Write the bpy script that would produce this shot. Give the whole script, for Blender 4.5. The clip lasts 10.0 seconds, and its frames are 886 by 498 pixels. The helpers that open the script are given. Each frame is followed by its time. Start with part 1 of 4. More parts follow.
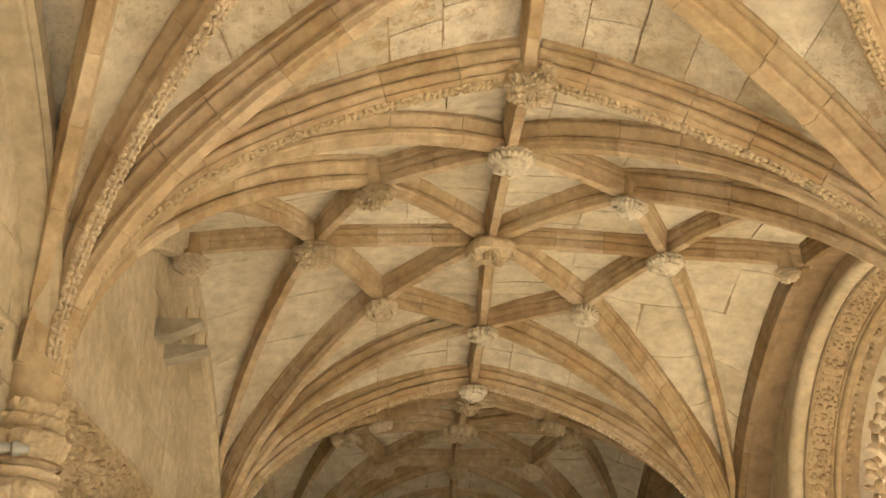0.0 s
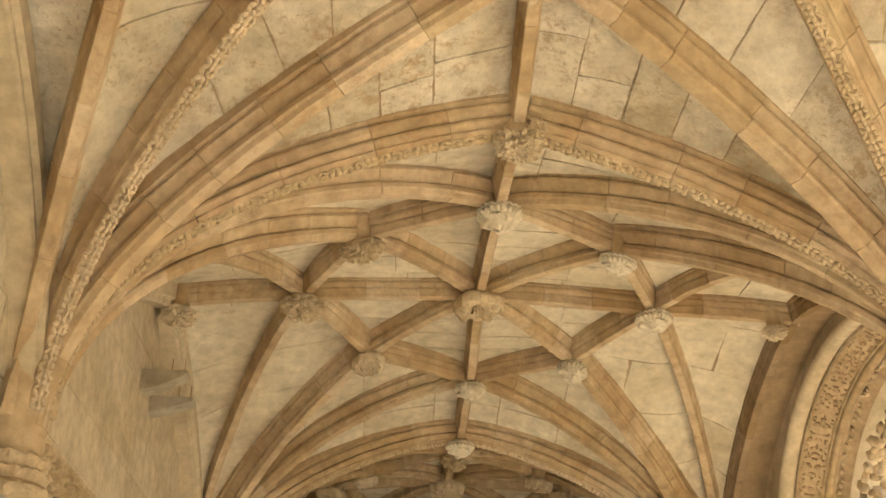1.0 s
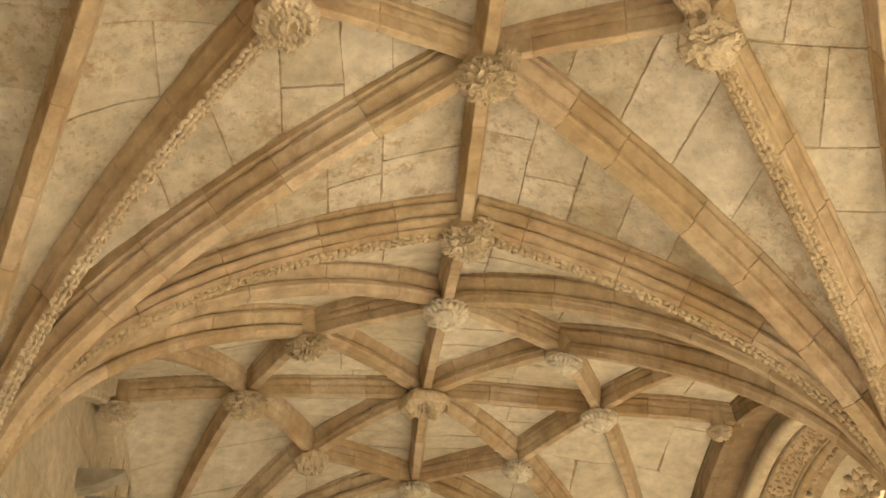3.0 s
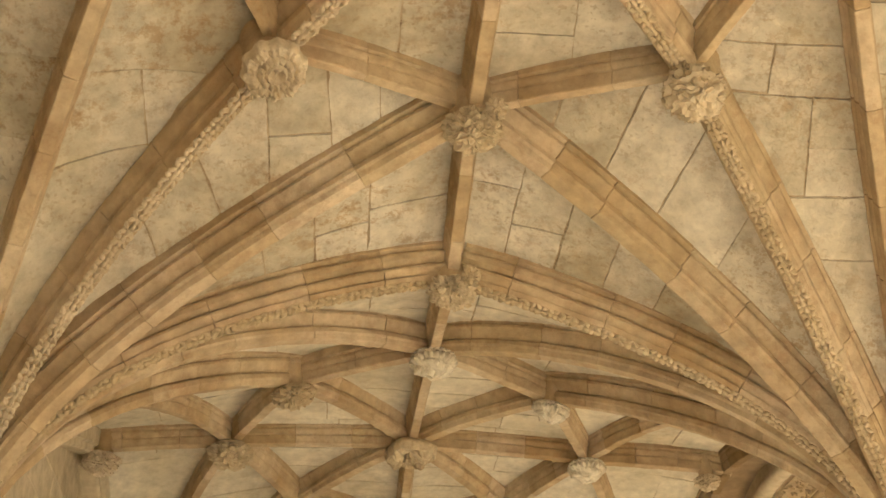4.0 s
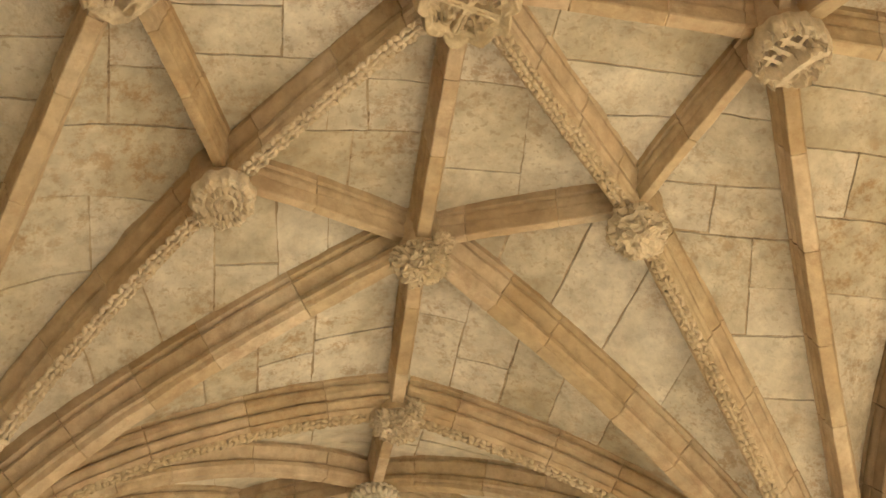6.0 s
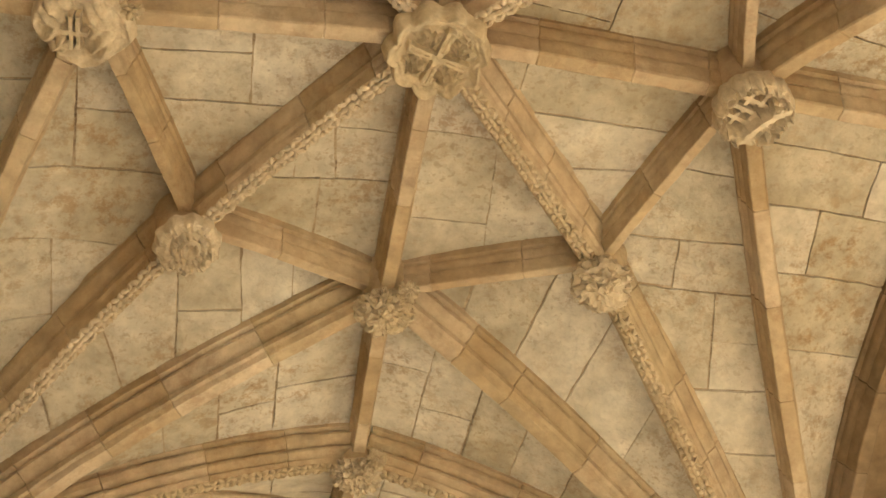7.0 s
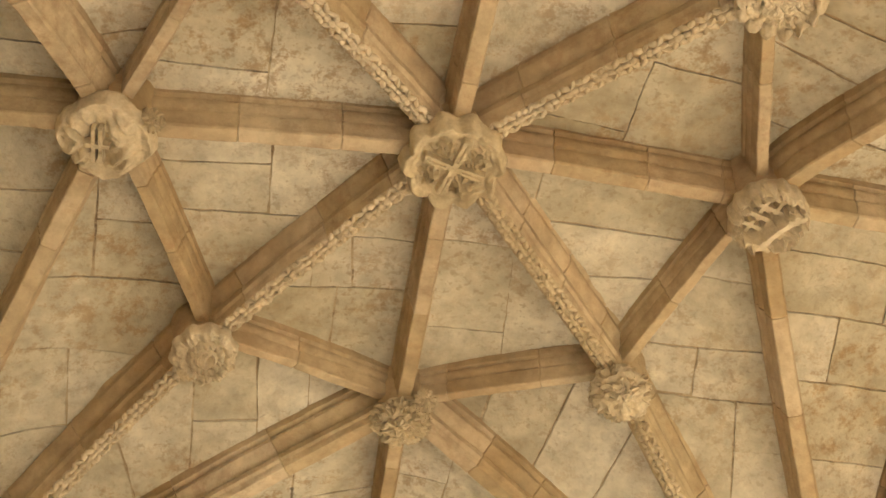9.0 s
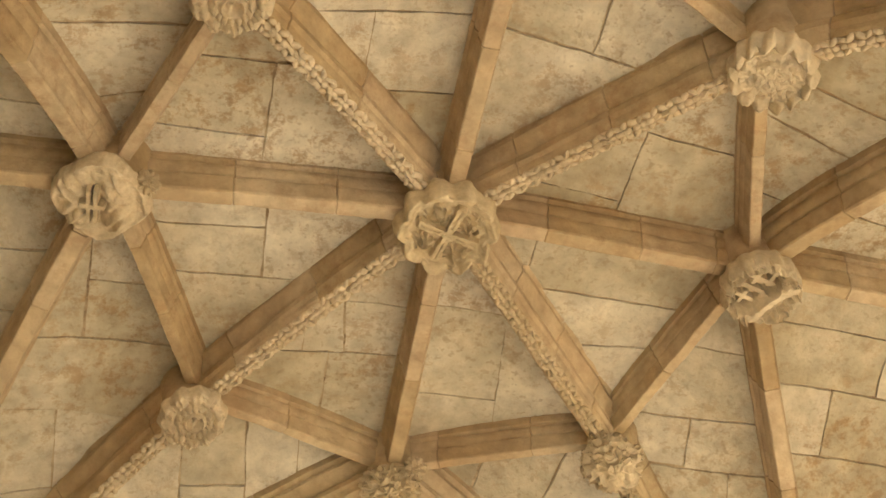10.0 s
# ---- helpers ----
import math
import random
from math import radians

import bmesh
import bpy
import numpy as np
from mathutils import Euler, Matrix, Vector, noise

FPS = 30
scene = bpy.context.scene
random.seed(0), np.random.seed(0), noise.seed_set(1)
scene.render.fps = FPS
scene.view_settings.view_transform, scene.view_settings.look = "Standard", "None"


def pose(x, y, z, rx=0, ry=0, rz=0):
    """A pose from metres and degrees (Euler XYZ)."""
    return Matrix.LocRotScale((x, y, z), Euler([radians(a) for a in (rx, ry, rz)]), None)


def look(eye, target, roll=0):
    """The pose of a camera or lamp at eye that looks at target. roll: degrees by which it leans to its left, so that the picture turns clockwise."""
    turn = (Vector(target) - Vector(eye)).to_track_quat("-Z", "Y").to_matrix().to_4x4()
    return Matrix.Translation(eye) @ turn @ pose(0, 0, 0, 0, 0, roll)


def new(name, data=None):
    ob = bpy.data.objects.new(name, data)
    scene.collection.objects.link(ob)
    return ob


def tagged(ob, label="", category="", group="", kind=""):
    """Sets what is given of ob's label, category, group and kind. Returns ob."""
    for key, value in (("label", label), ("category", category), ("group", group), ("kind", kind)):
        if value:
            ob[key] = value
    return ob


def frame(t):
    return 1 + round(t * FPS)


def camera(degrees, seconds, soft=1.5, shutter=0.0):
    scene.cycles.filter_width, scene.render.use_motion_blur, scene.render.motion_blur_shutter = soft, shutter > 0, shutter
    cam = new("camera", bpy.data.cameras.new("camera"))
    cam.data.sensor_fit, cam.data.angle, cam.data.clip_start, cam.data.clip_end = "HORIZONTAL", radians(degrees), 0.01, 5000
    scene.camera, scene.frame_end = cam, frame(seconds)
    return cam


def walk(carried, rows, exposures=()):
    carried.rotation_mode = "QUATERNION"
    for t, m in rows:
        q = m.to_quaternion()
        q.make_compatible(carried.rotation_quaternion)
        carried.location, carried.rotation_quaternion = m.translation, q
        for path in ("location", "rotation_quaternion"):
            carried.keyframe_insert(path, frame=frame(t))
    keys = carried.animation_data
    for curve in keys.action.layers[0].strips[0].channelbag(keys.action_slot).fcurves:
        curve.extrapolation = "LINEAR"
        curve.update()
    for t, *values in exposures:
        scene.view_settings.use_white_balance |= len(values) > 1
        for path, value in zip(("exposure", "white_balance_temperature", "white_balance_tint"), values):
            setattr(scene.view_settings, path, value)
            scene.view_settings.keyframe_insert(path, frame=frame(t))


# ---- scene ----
# A vaulted cloister gallery that runs along y. x = 0 is the ridge, bay one is centred on y = 0.
cam = camera(42.75, 10.0, soft=1.6)
EYE = (-0.77, -3.42, 1.60)
TURNS = [
    (0.0, 115.122, -0.391, -1.767), (0.5, 116.416, -0.557, -2.114), (1.0, 117.866, -0.689, -2.561),
    (1.5, 119.041, -0.530, -2.743), (2.0, 120.360, -0.694, -3.762), (2.5, 121.607, -0.231, -4.777),
    (4.0, 125.250, 0.480, -5.779), (4.5, 126.557, 0.751, -6.556), (5.0, 127.979, 1.329, -6.842),
    (5.5, 129.488, 1.480, -7.520), (6.0, 131.907, 1.375, -8.564), (7.5, 135.167, 2.030, -10.910),
    (8.0, 136.463, 1.735, -10.229), (8.5, 138.015, 1.575, -9.808), (9.0, 139.871, 1.358, -9.824),
    (9.5, 141.232, 1.304, -10.091), (10.0, 143.195, 1.070, -10.746),
]
walk(cam, [(t, pose(*EYE, rx, ry, rz)) for t, rx, ry, rz in TURNS], exposures=[(0.0, 3.50), (2.5, 3.34), (6.0, 3.17), (10.0, 3.15)])

# ---- light: sky and sun over the courtyard on the east side ----
SUN_EL, SUN_AZ = radians(43), radians(100)
world = bpy.data.worlds.new("world")
scene.world = world
world.use_nodes = True
wn = world.node_tree.nodes
sky = wn.new("ShaderNodeTexSky")
sky.sky_type, sky.sun_disc, sky.sun_elevation, sky.sun_rotation = "NISHITA", False, SUN_EL, SUN_AZ
wn["Background"].inputs["Strength"].default_value = 0.062
world.node_tree.links.new(sky.outputs[0], wn["Background"].inputs["Color"])
sun_data = bpy.data.lights.new("sun", "SUN")
sun_data.energy, sun_data.angle, sun_data.color = 5.0, radians(0.5), (1.0, 0.91, 0.78)
sun = new("sun", sun_data)
sun.matrix_world = look((0, 0, 0), (-math.sin(SUN_AZ) * math.cos(SUN_EL), -math.cos(SUN_AZ) * math.cos(SUN_EL), -math.sin(SUN_EL)))


# ---- materials ----
def stone(name, dark, light, stain, stain_amount=0.35, rough=0.85, bump=0.5, scale=1.0, vary=0.12, island=False, pits=0.0):
    m = bpy.data.materials.new(name)
    m.use_nodes = True
    n, l = m.node_tree.nodes, m.node_tree.links
    bsdf = n["Principled BSDF"]
    bsdf.inputs["Roughness"].default_value = rough
    bsdf.inputs["Specular IOR Level"].default_value = 0.25
    geo = n.new("ShaderNodeNewGeometry")

    def noise_tex(sc, detail, rg=0.6):
        t = n.new("ShaderNodeTexNoise")
        t.inputs["Scale"].default_value, t.inputs["Detail"].default_value, t.inputs["Roughness"].default_value = sc * scale, detail, rg
        l.new(geo.outputs["Position"], t.inputs["Vector"])
        return t

    def ramp(src, a, b):
        r = n.new("ShaderNodeMapRange")
        r.inputs["From Min"].default_value, r.inputs["From Max"].default_value = a, b
        l.new(src, r.inputs["Value"])
        return r.outputs["Result"]

    def mix(fac, a, b, mode="MIX"):
        x = n.new("ShaderNodeMix")
        x.data_type, x.blend_type = "RGBA", mode
        for sock, v in ((x.inputs["Factor"], fac), (x.inputs["A"], a), (x.inputs["B"], b)):
            if isinstance(v, (int, float)):
                sock.default_value = v
            elif isinstance(v, tuple):
                sock.default_value = (*v, 1)
            else:
                l.new(v, sock)
        return x.outputs["Result"]

    big, mid, fine = noise_tex(1.1, 4), noise_tex(7, 6, 0.65), noise_tex(60, 4)
    col = mix(ramp(big.outputs["Fac"], 0.35, 0.68), dark, light)
    spots = noise_tex(8.0, 10, 0.82)
    m1 = n.new("ShaderNodeMath")
    m1.operation = "MULTIPLY"
    m1.inputs[1].default_value = stain_amount
    patch = n.new("ShaderNodeMath")
    patch.operation = "MULTIPLY"
    l.new(ramp(spots.outputs["Fac"], 0.50, 0.58), patch.inputs[0])
    l.new(ramp(noise_tex(0.9, 3).outputs["Fac"], 0.36, 0.60), patch.inputs[1])
    l.new(patch.outputs[0], m1.inputs[0])
    col = mix(m1.outputs[0], col, stain)
    g = n.new("ShaderNodeMapRange")
    g.inputs["To Min"].default_value, g.inputs["To Max"].default_value = 0.77, 1.18
    l.new(mid.outputs["Fac"], g.inputs["Value"])
    g.inputs["From Min"].default_value, g.inputs["From Max"].default_value = 0.3, 0.7
    hsv = n.new("ShaderNodeHueSaturation")
    l.new(col, hsv.inputs["Color"])
    l.new(g.outputs["Result"], hsv.inputs["Value"])
    rnd = geo.outputs["Random Per Island"]
    if not island:
        rnd = n.new("ShaderNodeObjectInfo").outputs["Random"]
    v = n.new("ShaderNodeMapRange")
    v.inputs["To Min"].default_value, v.inputs["To Max"].default_value = 1 - vary, 1 + vary
    l.new(rnd, v.inputs["Value"])
    hsv2 = n.new("ShaderNodeHueSaturation")
    l.new(hsv.outputs["Color"], hsv2.inputs["Color"])
    l.new(v.outputs["Result"], hsv2.inputs["Value"])
    s = n.new("ShaderNodeMapRange")
    s.inputs["To Min"].default_value, s.inputs["To Max"].default_value = 1 + vary, 1 - vary
    l.new(rnd, s.inputs["Value"])
    l.new(s.outputs["Result"], hsv2.inputs["Saturation"])
    out = hsv2.outputs["Color"]
    if pits:
        vor = n.new("ShaderNodeTexNoise")
        vor.inputs["Scale"].default_value, vor.inputs["Detail"].default_value = 26 * scale, 6
        l.new(geo.outputs["Position"], vor.inputs["Vector"])
        pm = n.new("ShaderNodeMath")
        pm.operation = "MULTIPLY"
        pm.inputs[1].default_value = pits
        where = n.new("ShaderNodeMath")
        where.operation = "MULTIPLY"
        l.new(ramp(vor.outputs["Fac"], 0.57, 0.64), where.inputs[0])
        l.new(ramp(noise_tex(1.7, 3).outputs["Fac"], 0.36, 0.58), where.inputs[1])
        l.new(where.outputs[0], pm.inputs[0])
        out = mix(pm.outputs[0], out, tuple(0.7 * c for c in stain))
    l.new(out, bsdf.inputs["Base Color"])
    b1, b2 = n.new("ShaderNodeBump"), n.new("ShaderNodeBump")
    b1.inputs["Strength"].default_value, b1.inputs["Distance"].default_value = bump, 0.02
    b2.inputs["Strength"].default_value, b2.inputs["Distance"].default_value = bump * 0.7, 0.004
    l.new(mid.outputs["Fac"], b1.inputs["Height"])
    l.new(fine.outputs["Fac"], b2.inputs["Height"])
    l.new(b1.outputs["Normal"], b2.inputs["Normal"])
    l.new(b2.outputs["Normal"], bsdf.inputs["Normal"])
    return m


RIB = stone("rib_limestone", (0.395, 0.28, 0.158), (0.54, 0.43, 0.275), (0.33, 0.205, 0.115), 0.5, vary=0.10, pits=0.16, bump=0.7)
# brown stone, darkened further to hold the shade along the arcade side
BROWN_SHADED = stone("brown_limestone", (0.21, 0.145, 0.078), (0.29, 0.205, 0.115), (0.16, 0.10, 0.05), 0.4)
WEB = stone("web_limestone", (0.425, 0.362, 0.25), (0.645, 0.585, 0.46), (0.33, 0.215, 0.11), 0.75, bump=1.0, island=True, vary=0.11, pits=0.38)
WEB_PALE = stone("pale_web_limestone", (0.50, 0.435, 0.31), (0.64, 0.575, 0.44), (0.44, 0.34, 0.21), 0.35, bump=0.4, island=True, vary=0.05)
MORTAR = stone("mortar", (0.27, 0.185, 0.10), (0.47, 0.375, 0.24), (0.14, 0.09, 0.05), 0.9, scale=2.0)
JAMB = stone("jamb_limestone", (0.40, 0.30, 0.18), (0.49, 0.385, 0.245), (0.30, 0.20, 0.11), 0.4, vary=0.05, scale=1.6)
WALL = stone("wall_limestone", (0.46, 0.385, 0.26), (0.56, 0.475, 0.335), (0.38, 0.29, 0.17), 0.3, vary=0.06, bump=0.3)
CARVED = stone("carved_limestone", (0.51, 0.405, 0.26), (0.63, 0.515, 0.355), (0.32, 0.21, 0.12), 0.25, bump=0.6, scale=2.0)
BOSS = stone("boss_limestone", (0.51, 0.41, 0.265), (0.645, 0.54, 0.375), (0.36, 0.24, 0.135), 0.3, bump=0.6, scale=2.2)
LAMP_GREY = stone("painted_grey_metal", (0.42, 0.41, 0.36), (0.52, 0.50, 0.44), (0.34, 0.30, 0.24), 0.3, rough=0.5, bump=0.15)
GREY = stone("grey_limestone", (0.30, 0.26, 0.19), (0.40, 0.36, 0.27), (0.22, 0.18, 0.12), 0.3)
PALE = stone("pale_limestone", (0.58, 0.51, 0.38), (0.68, 0.62, 0.49), (0.42, 0.33, 0.21), 0.2, bump=0.5, scale=2.2)
GROUND = stone("courtyard_ground", (0.19, 0.17, 0.12), (0.27, 0.24, 0.175), (0.14, 0.12, 0.08), 0.4, scale=0.5)
FLOOR = stone("floor_slabs", (0.56, 0.505, 0.40), (0.66, 0.60, 0.48), (0.32, 0.265, 0.195), 0.4, scale=0.8)


# ---- building helpers ----
def mesh_object(name, verts, faces, material, parent=None, label="", smooth=None):
    me = bpy.data.meshes.new(name)
    me.from_pydata([tuple(v) for v in verts], [], faces)
    me.materials.append(material)
    if smooth is not None:
        me.polygons.foreach_set("use_smooth", [True] * len(me.polygons))
        me.set_sharp_from_angle(angle=radians(smooth))
    me.update()
    ob = new(name, me)
    ob.parent = parent
    if label:
        ob["label"] = label
    return ob


def part(name, bm, material, parent, label="", smooth=None):
    bmesh.ops.recalc_face_normals(bm, faces=bm.faces)
    me = bpy.data.meshes.new(name)
    bm.to_mesh(me)
    bm.free()
    me.materials.append(material)
    if smooth is not None:
        me.polygons.foreach_set("use_smooth", [True] * len(me.polygons))
        me.set_sharp_from_angle(angle=radians(smooth))
    ob = new(name, me)
    ob.parent = parent
    if label:
        ob["label"] = label
    return ob


def cells(q):
    """Carved foliage: 0 in the cuts between leaves, up to 1 on their backs."""
    d = noise.voronoi(q + noise.noise_vector(q * 0.7) * 0.45)[0]
    edge = min(1.0, max(0.0, (d[1] - d[0]) - 0.05) * 4.5)
    return edge * (1.0 - 0.35 * min(1.0, d[0]))


def box(bm, x0, x1, y0, y1, z0, z1, bevel=0.0):
    g = bmesh.ops.create_cube(bm, size=1)
    for v in g["verts"]:
        v.co = ((x0 + x1) / 2 + v.co.x * (x1 - x0), (y0 + y1) / 2 + v.co.y * (y1 - y0), (z0 + z1) / 2 + v.co.z * (z1 - z0))
    if bevel:
        edges = list({e for v in g["verts"] for e in v.link_edges})
        bmesh.ops.bevel(bm, geom=edges, offset=bevel, segments=1, affect="EDGES")


def empty(name, label, category, group="", kind="", at=(0, 0, 0)):
    ob = tagged(new(name), label, category, group, kind)
    ob.location = at
    return ob


class Curve:
    """A rib line: points on its soffit, the upward normals and the arc lengths."""

    def __init__(self, pts):
        self.p = [Vector(q) for q in pts]
        n = len(self.p)
        self.up, self.lat = [], []
        for i in range(n):
            t = (self.p[min(i + 1, n - 1)] - self.p[max(i - 1, 0)]).normalized()
            flat = self.p[-1] - self.p[0]
            lat = Vector((flat.y, -flat.x, 0)).normalized()
            self.lat.append(lat)
            self.up.append(lat.cross(t).normalized())
        self.s = [0.0]
        for a, b in zip(self.p, self.p[1:]):
            self.s.append(self.s[-1] + (b - a).length)

    def at(self, s):
        s = min(max(s, 0.0), self.s[-1])
        i = 0
        while i < len(self.s) - 2 and self.s[i + 1] < s:
            i += 1
        k = (s - self.s[i]) / max(self.s[i + 1] - self.s[i], 1e-9)
        return self.p[i].lerp(self.p[i + 1], k), self.up[i].lerp(self.up[i + 1], k).normalized(), self.lat[i]


def sweep_piece(curve, s0, s1, profile, groove=0.006, steps=3, rough=0.002):
    """One voussoir: the profile carried from s0 to s1, with eased ends."""
    n = len(profile)
    cu = sum(p[0] for p in profile) / n
    cv = max(p[1] for p in profile)
    stations = [(s0, groove), (s0 + groove, 0.0)] + [(s0 + (s1 - s0) * k / steps, 0.0) for k in range(1, steps)] + [(s1 - groove, 0.0), (s1, groove)]
    verts, faces = [], []
    for s, inset in stations:
        p, up, lat = curve.at(s)
        for u, v in profile:
            u2 = u - math.copysign(min(inset, abs(u - cu)), u - cu)
            v2 = min(v + inset, cv)
            q = p + lat * u2 + up * v2
            if rough:
                q = q + noise.noise_vector(q * 7) * rough + noise.noise_vector(q * 31) * rough * 0.7
            verts.append(q)
    for i in range(len(stations) - 1):
        for j in range(n - 1):
            a, b = i * n + j, i * n + j + 1
            faces.append((a, b, b + n, a + n))
    faces.append(tuple(range(n)))
    faces.append(tuple(reversed(range((len(stations) - 1) * n, len(stations) * n))))
    return verts, faces


def mirrored(half):
    return half + [(-u, v) for u, v in reversed(half)]


# half sections of the ribs, from the web down to the soffit: half width, height over the soffit
THIN = mirrored([(0.086, 0.44), (0.086, 0.232), (0.074, 0.224), (0.060, 0.214), (0.075, 0.204), (0.077, 0.184), (0.073, 0.160), (0.061, 0.134), (0.047, 0.122), (0.060, 0.113), (0.060, 0.086), (0.052, 0.058), (0.047, 0.030), (0.046, 0.010), (0.038, 0.0)])
WIDE = mirrored([(0.132, 0.40), (0.132, 0.245), (0.112, 0.236), (0.095, 0.224), (0.115, 0.214), (0.114, 0.19), (0.092, 0.160), (0.074, 0.128), (0.054, 0.108), (0.070, 0.098), (0.078, 0.086), (0.078, 0.052), (0.062, 0.036), (0.054, 0.012), (0.046, 0.0)])
ARCH = mirrored([(0.17, 0.36), (0.17, 0.225), (0.152, 0.216), (0.134, 0.204), (0.156, 0.192), (0.158, 0.172), (0.146, 0.140), (0.122, 0.116), (0.100, 0.106), (0.120, 0.096), (0.128, 0.086), (0.124, 0.070), (0.100, 0.052), (0.080, 0.044), (0.064, 0.034), (0.080, 0.026), (0.068, 0.012), (0.056, 0.0)])
DEEP = mirrored([(0.140, 0.46), (0.140, 0.300), (0.122, 0.290), (0.105, 0.276), (0.123, 0.264), (0.122, 0.226), (0.104, 0.186), (0.082, 0.150), (0.060, 0.132), (0.077, 0.122), (0.082, 0.108), (0.080, 0.068), (0.064, 0.046), (0.058, 0.018), (0.048, 0.0)])
LIERNE = [(u * 0.72, v * 0.82) for u, v in THIN]
SLIM = [(u * 0.95, v * 0.76) for u, v in THIN]
DEPTH = {"slim": 0.20, "thin": 0.275, "wide": 0.25, "deep": 0.295, "arch": 0.215}
PROFILE = {"thin": THIN, "slim": SLIM, "lierne": LIERNE, "wide": WIDE, "deep": DEEP, "arch": ARCH}


def beads(name, curve, s0, s1, size, parent, rng):
    """The carved leaf-and-rope beading under a rib."""
    ico = bmesh.new()
    bmesh.ops.create_icosphere(ico, subdivisions=1, radius=1)
    iv = [v.co.copy() for v in ico.verts]
    jf = [tuple(v.index for v in f.verts) for f in ico.faces]
    ico.free()
    verts, faces, s, turn = [], [], s0, 1
    while s < s1:
        p, up, lat = curve.at(s)
        t = lat.cross(up)
        turn = -turn
        for lobe in (-1, 0, 1):
            tw = (t * turn + lat * (lobe * 0.7 + rng.uniform(-0.15, 0.15))).normalized()
            side = up.cross(tw).normalized()
            a, b, c = size * rng.uniform(0.50, 0.66), size * rng.uniform(0.27, 0.36), size * rng.uniform(0.34, 0.46)
            o = p - up * size * (0.14 if lobe == 0 else 0.0) + lat * lobe * 0.56 * size + t * rng.uniform(-0.1, 0.1) * size
            k = len(verts)
            for w in iv:
                q = o + tw * w.x * a + side * w.y * b + up * w.z * c
                verts.append(q + noise.noise_vector(q * 45) * size * 0.13)
            faces += [tuple(k + i for i in f) for f in jf]
        s += size * rng.uniform(0.66, 0.8)
    ob = mesh_object(name, verts, faces, CARVED, parent, "carved rope and leaf beading", smooth=60)
    return tagged(ob, kind="stuff")


def rib(curve, kind, name, label, group, trim0=0.0, trim1=0.0, bead=0.0, rng=None, length=0.55, material=RIB):
    root = empty(name, label, "vault rib", group, "structure")
    s, end = trim0, curve.s[-1] - trim1
    while s < end - 0.02:
        e = s + length * rng.uniform(0.75, 1.25)
        if end - e < 0.2:
            e = end
        v, f = sweep_piece(curve, s, min(e, end), PROFILE[kind], steps=7, rough=0.0045)
        mesh_object("voussoir", v, f, material, root, smooth=20)
        s = e
    if bead:
        beads("beading", curve, trim0 + 0.10, end - 0.05, bead, root, rng)
    return root


# ---- the plan of a bay ----
LEN = 6.8
SPRING_X, SPRING_Z, SHAFT_R = 3.11, 3.85, 0.17
WALL_X, RIB_X = 3.20, 3.16
LIFT = 0.09
# how each kind of rib swings up from its springer, by bay and side
SHAPE = {
    1: {"arch": {-1: (1.3, 0.40), 1: (1.1, 0.425)}, "diag": {-1: (1.4, 0.45), 1: (0.95, 0.6)}, "ridge": {-1: (1.0, 0.475), 1: (1.1, 0.575)}, "side": {-1: (1.4, 0.7), 1: (1.4, 0.7)}, "wall": {-1: (1.6, 0.6), 1: (1.8, 0.5)}},
    2: {"arch": {-1: (1.5, 0.5), 1: (1.4, 0.5)}, "diag": {-1: (1.6, 0.5), 1: (1.3, 0.5)}, "ridge": {-1: (1.8, 0.5), 1: (1.5, 0.5)}, "side": {-1: (1.7, 0.55), 1: (2.2, 0.55)}, "wall": {-1: (1.05, 0.5), 1: (1.5, 0.5)}},
}
# boss places: centre, sides, diagonals, on the ridge, on the arch, at the wall
BAY = {
    "one": {"O": (-0.01, -0.03, 6.41), "sl": (-1.765, 0.0, 6.285), "sr": (1.705, -0.01, 6.315),
            "dlf": (-1.21, 1.34, 6.16), "drf": (1.23, 1.31, 6.17), "dln": (-1.195, -1.235, 6.16), "drn": (1.24, -1.32, 6.17),
            "af": (0.0, 1.905, 6.30), "an": (0.0, -1.93, 6.28), "bf": (0.02, 3.38, 6.05), "bn": (0.0, -3.4, 6.03),
            "wl": (-2.97, 0.0, 6.17), "wr": (2.94, 0.0, 6.18)},
    "two": {"O": (-0.01, 6.813, 6.36), "sl": (-1.76, 6.794, 6.30), "sr": (1.74, 6.814, 6.26),
            "dlf": (-1.12, 8.096, 6.23), "drf": (1.10, 8.11, 6.213), "dln": (-1.14, 5.46, 6.263), "drn": (1.13, 5.49, 6.212),
            "af": (0.03, 8.756, 6.206), "an": (0.026, 4.85, 6.28), "bf": (0.0, 10.21, 5.993), "bn": (0.02, 3.38, 6.05),
            "wl": (-2.966, 6.8, 6.167), "wr": (2.944, 6.8, 6.183)},
}


def plain_bay(y):
    o = {}
    for k, (px, py, pz) in BAY["one"].items():
        o[k] = (px, py + y, pz)
    return o


def springing(sx, y, b, r=None):
    """The foot of a rib on the rim of its shaft, on the side that faces the boss b."""
    c = Vector((sx * SPRING_X, y, SPRING_Z))
    d = Vector((b[0] - c.x, b[1] - c.y, 0)).normalized()
    return c + d * (SHAFT_R if r is None else r)


def rise(a, b, shape, n=28):
    """A rib from the springer a up to the boss b."""
    p, q = shape
    out = []
    for i in range(n + 1):
        k = (i / n) ** 1.6
        h = (1 - (1 - k) ** p) ** q
        out.append((a[0] + (b[0] - a[0]) * k, a[1] + (b[1] - a[1]) * k, a[2] + (b[2] - a[2]) * h))
    return out


def lifted(p):
    return Vector((p[0], p[1], p[2] + LIFT))


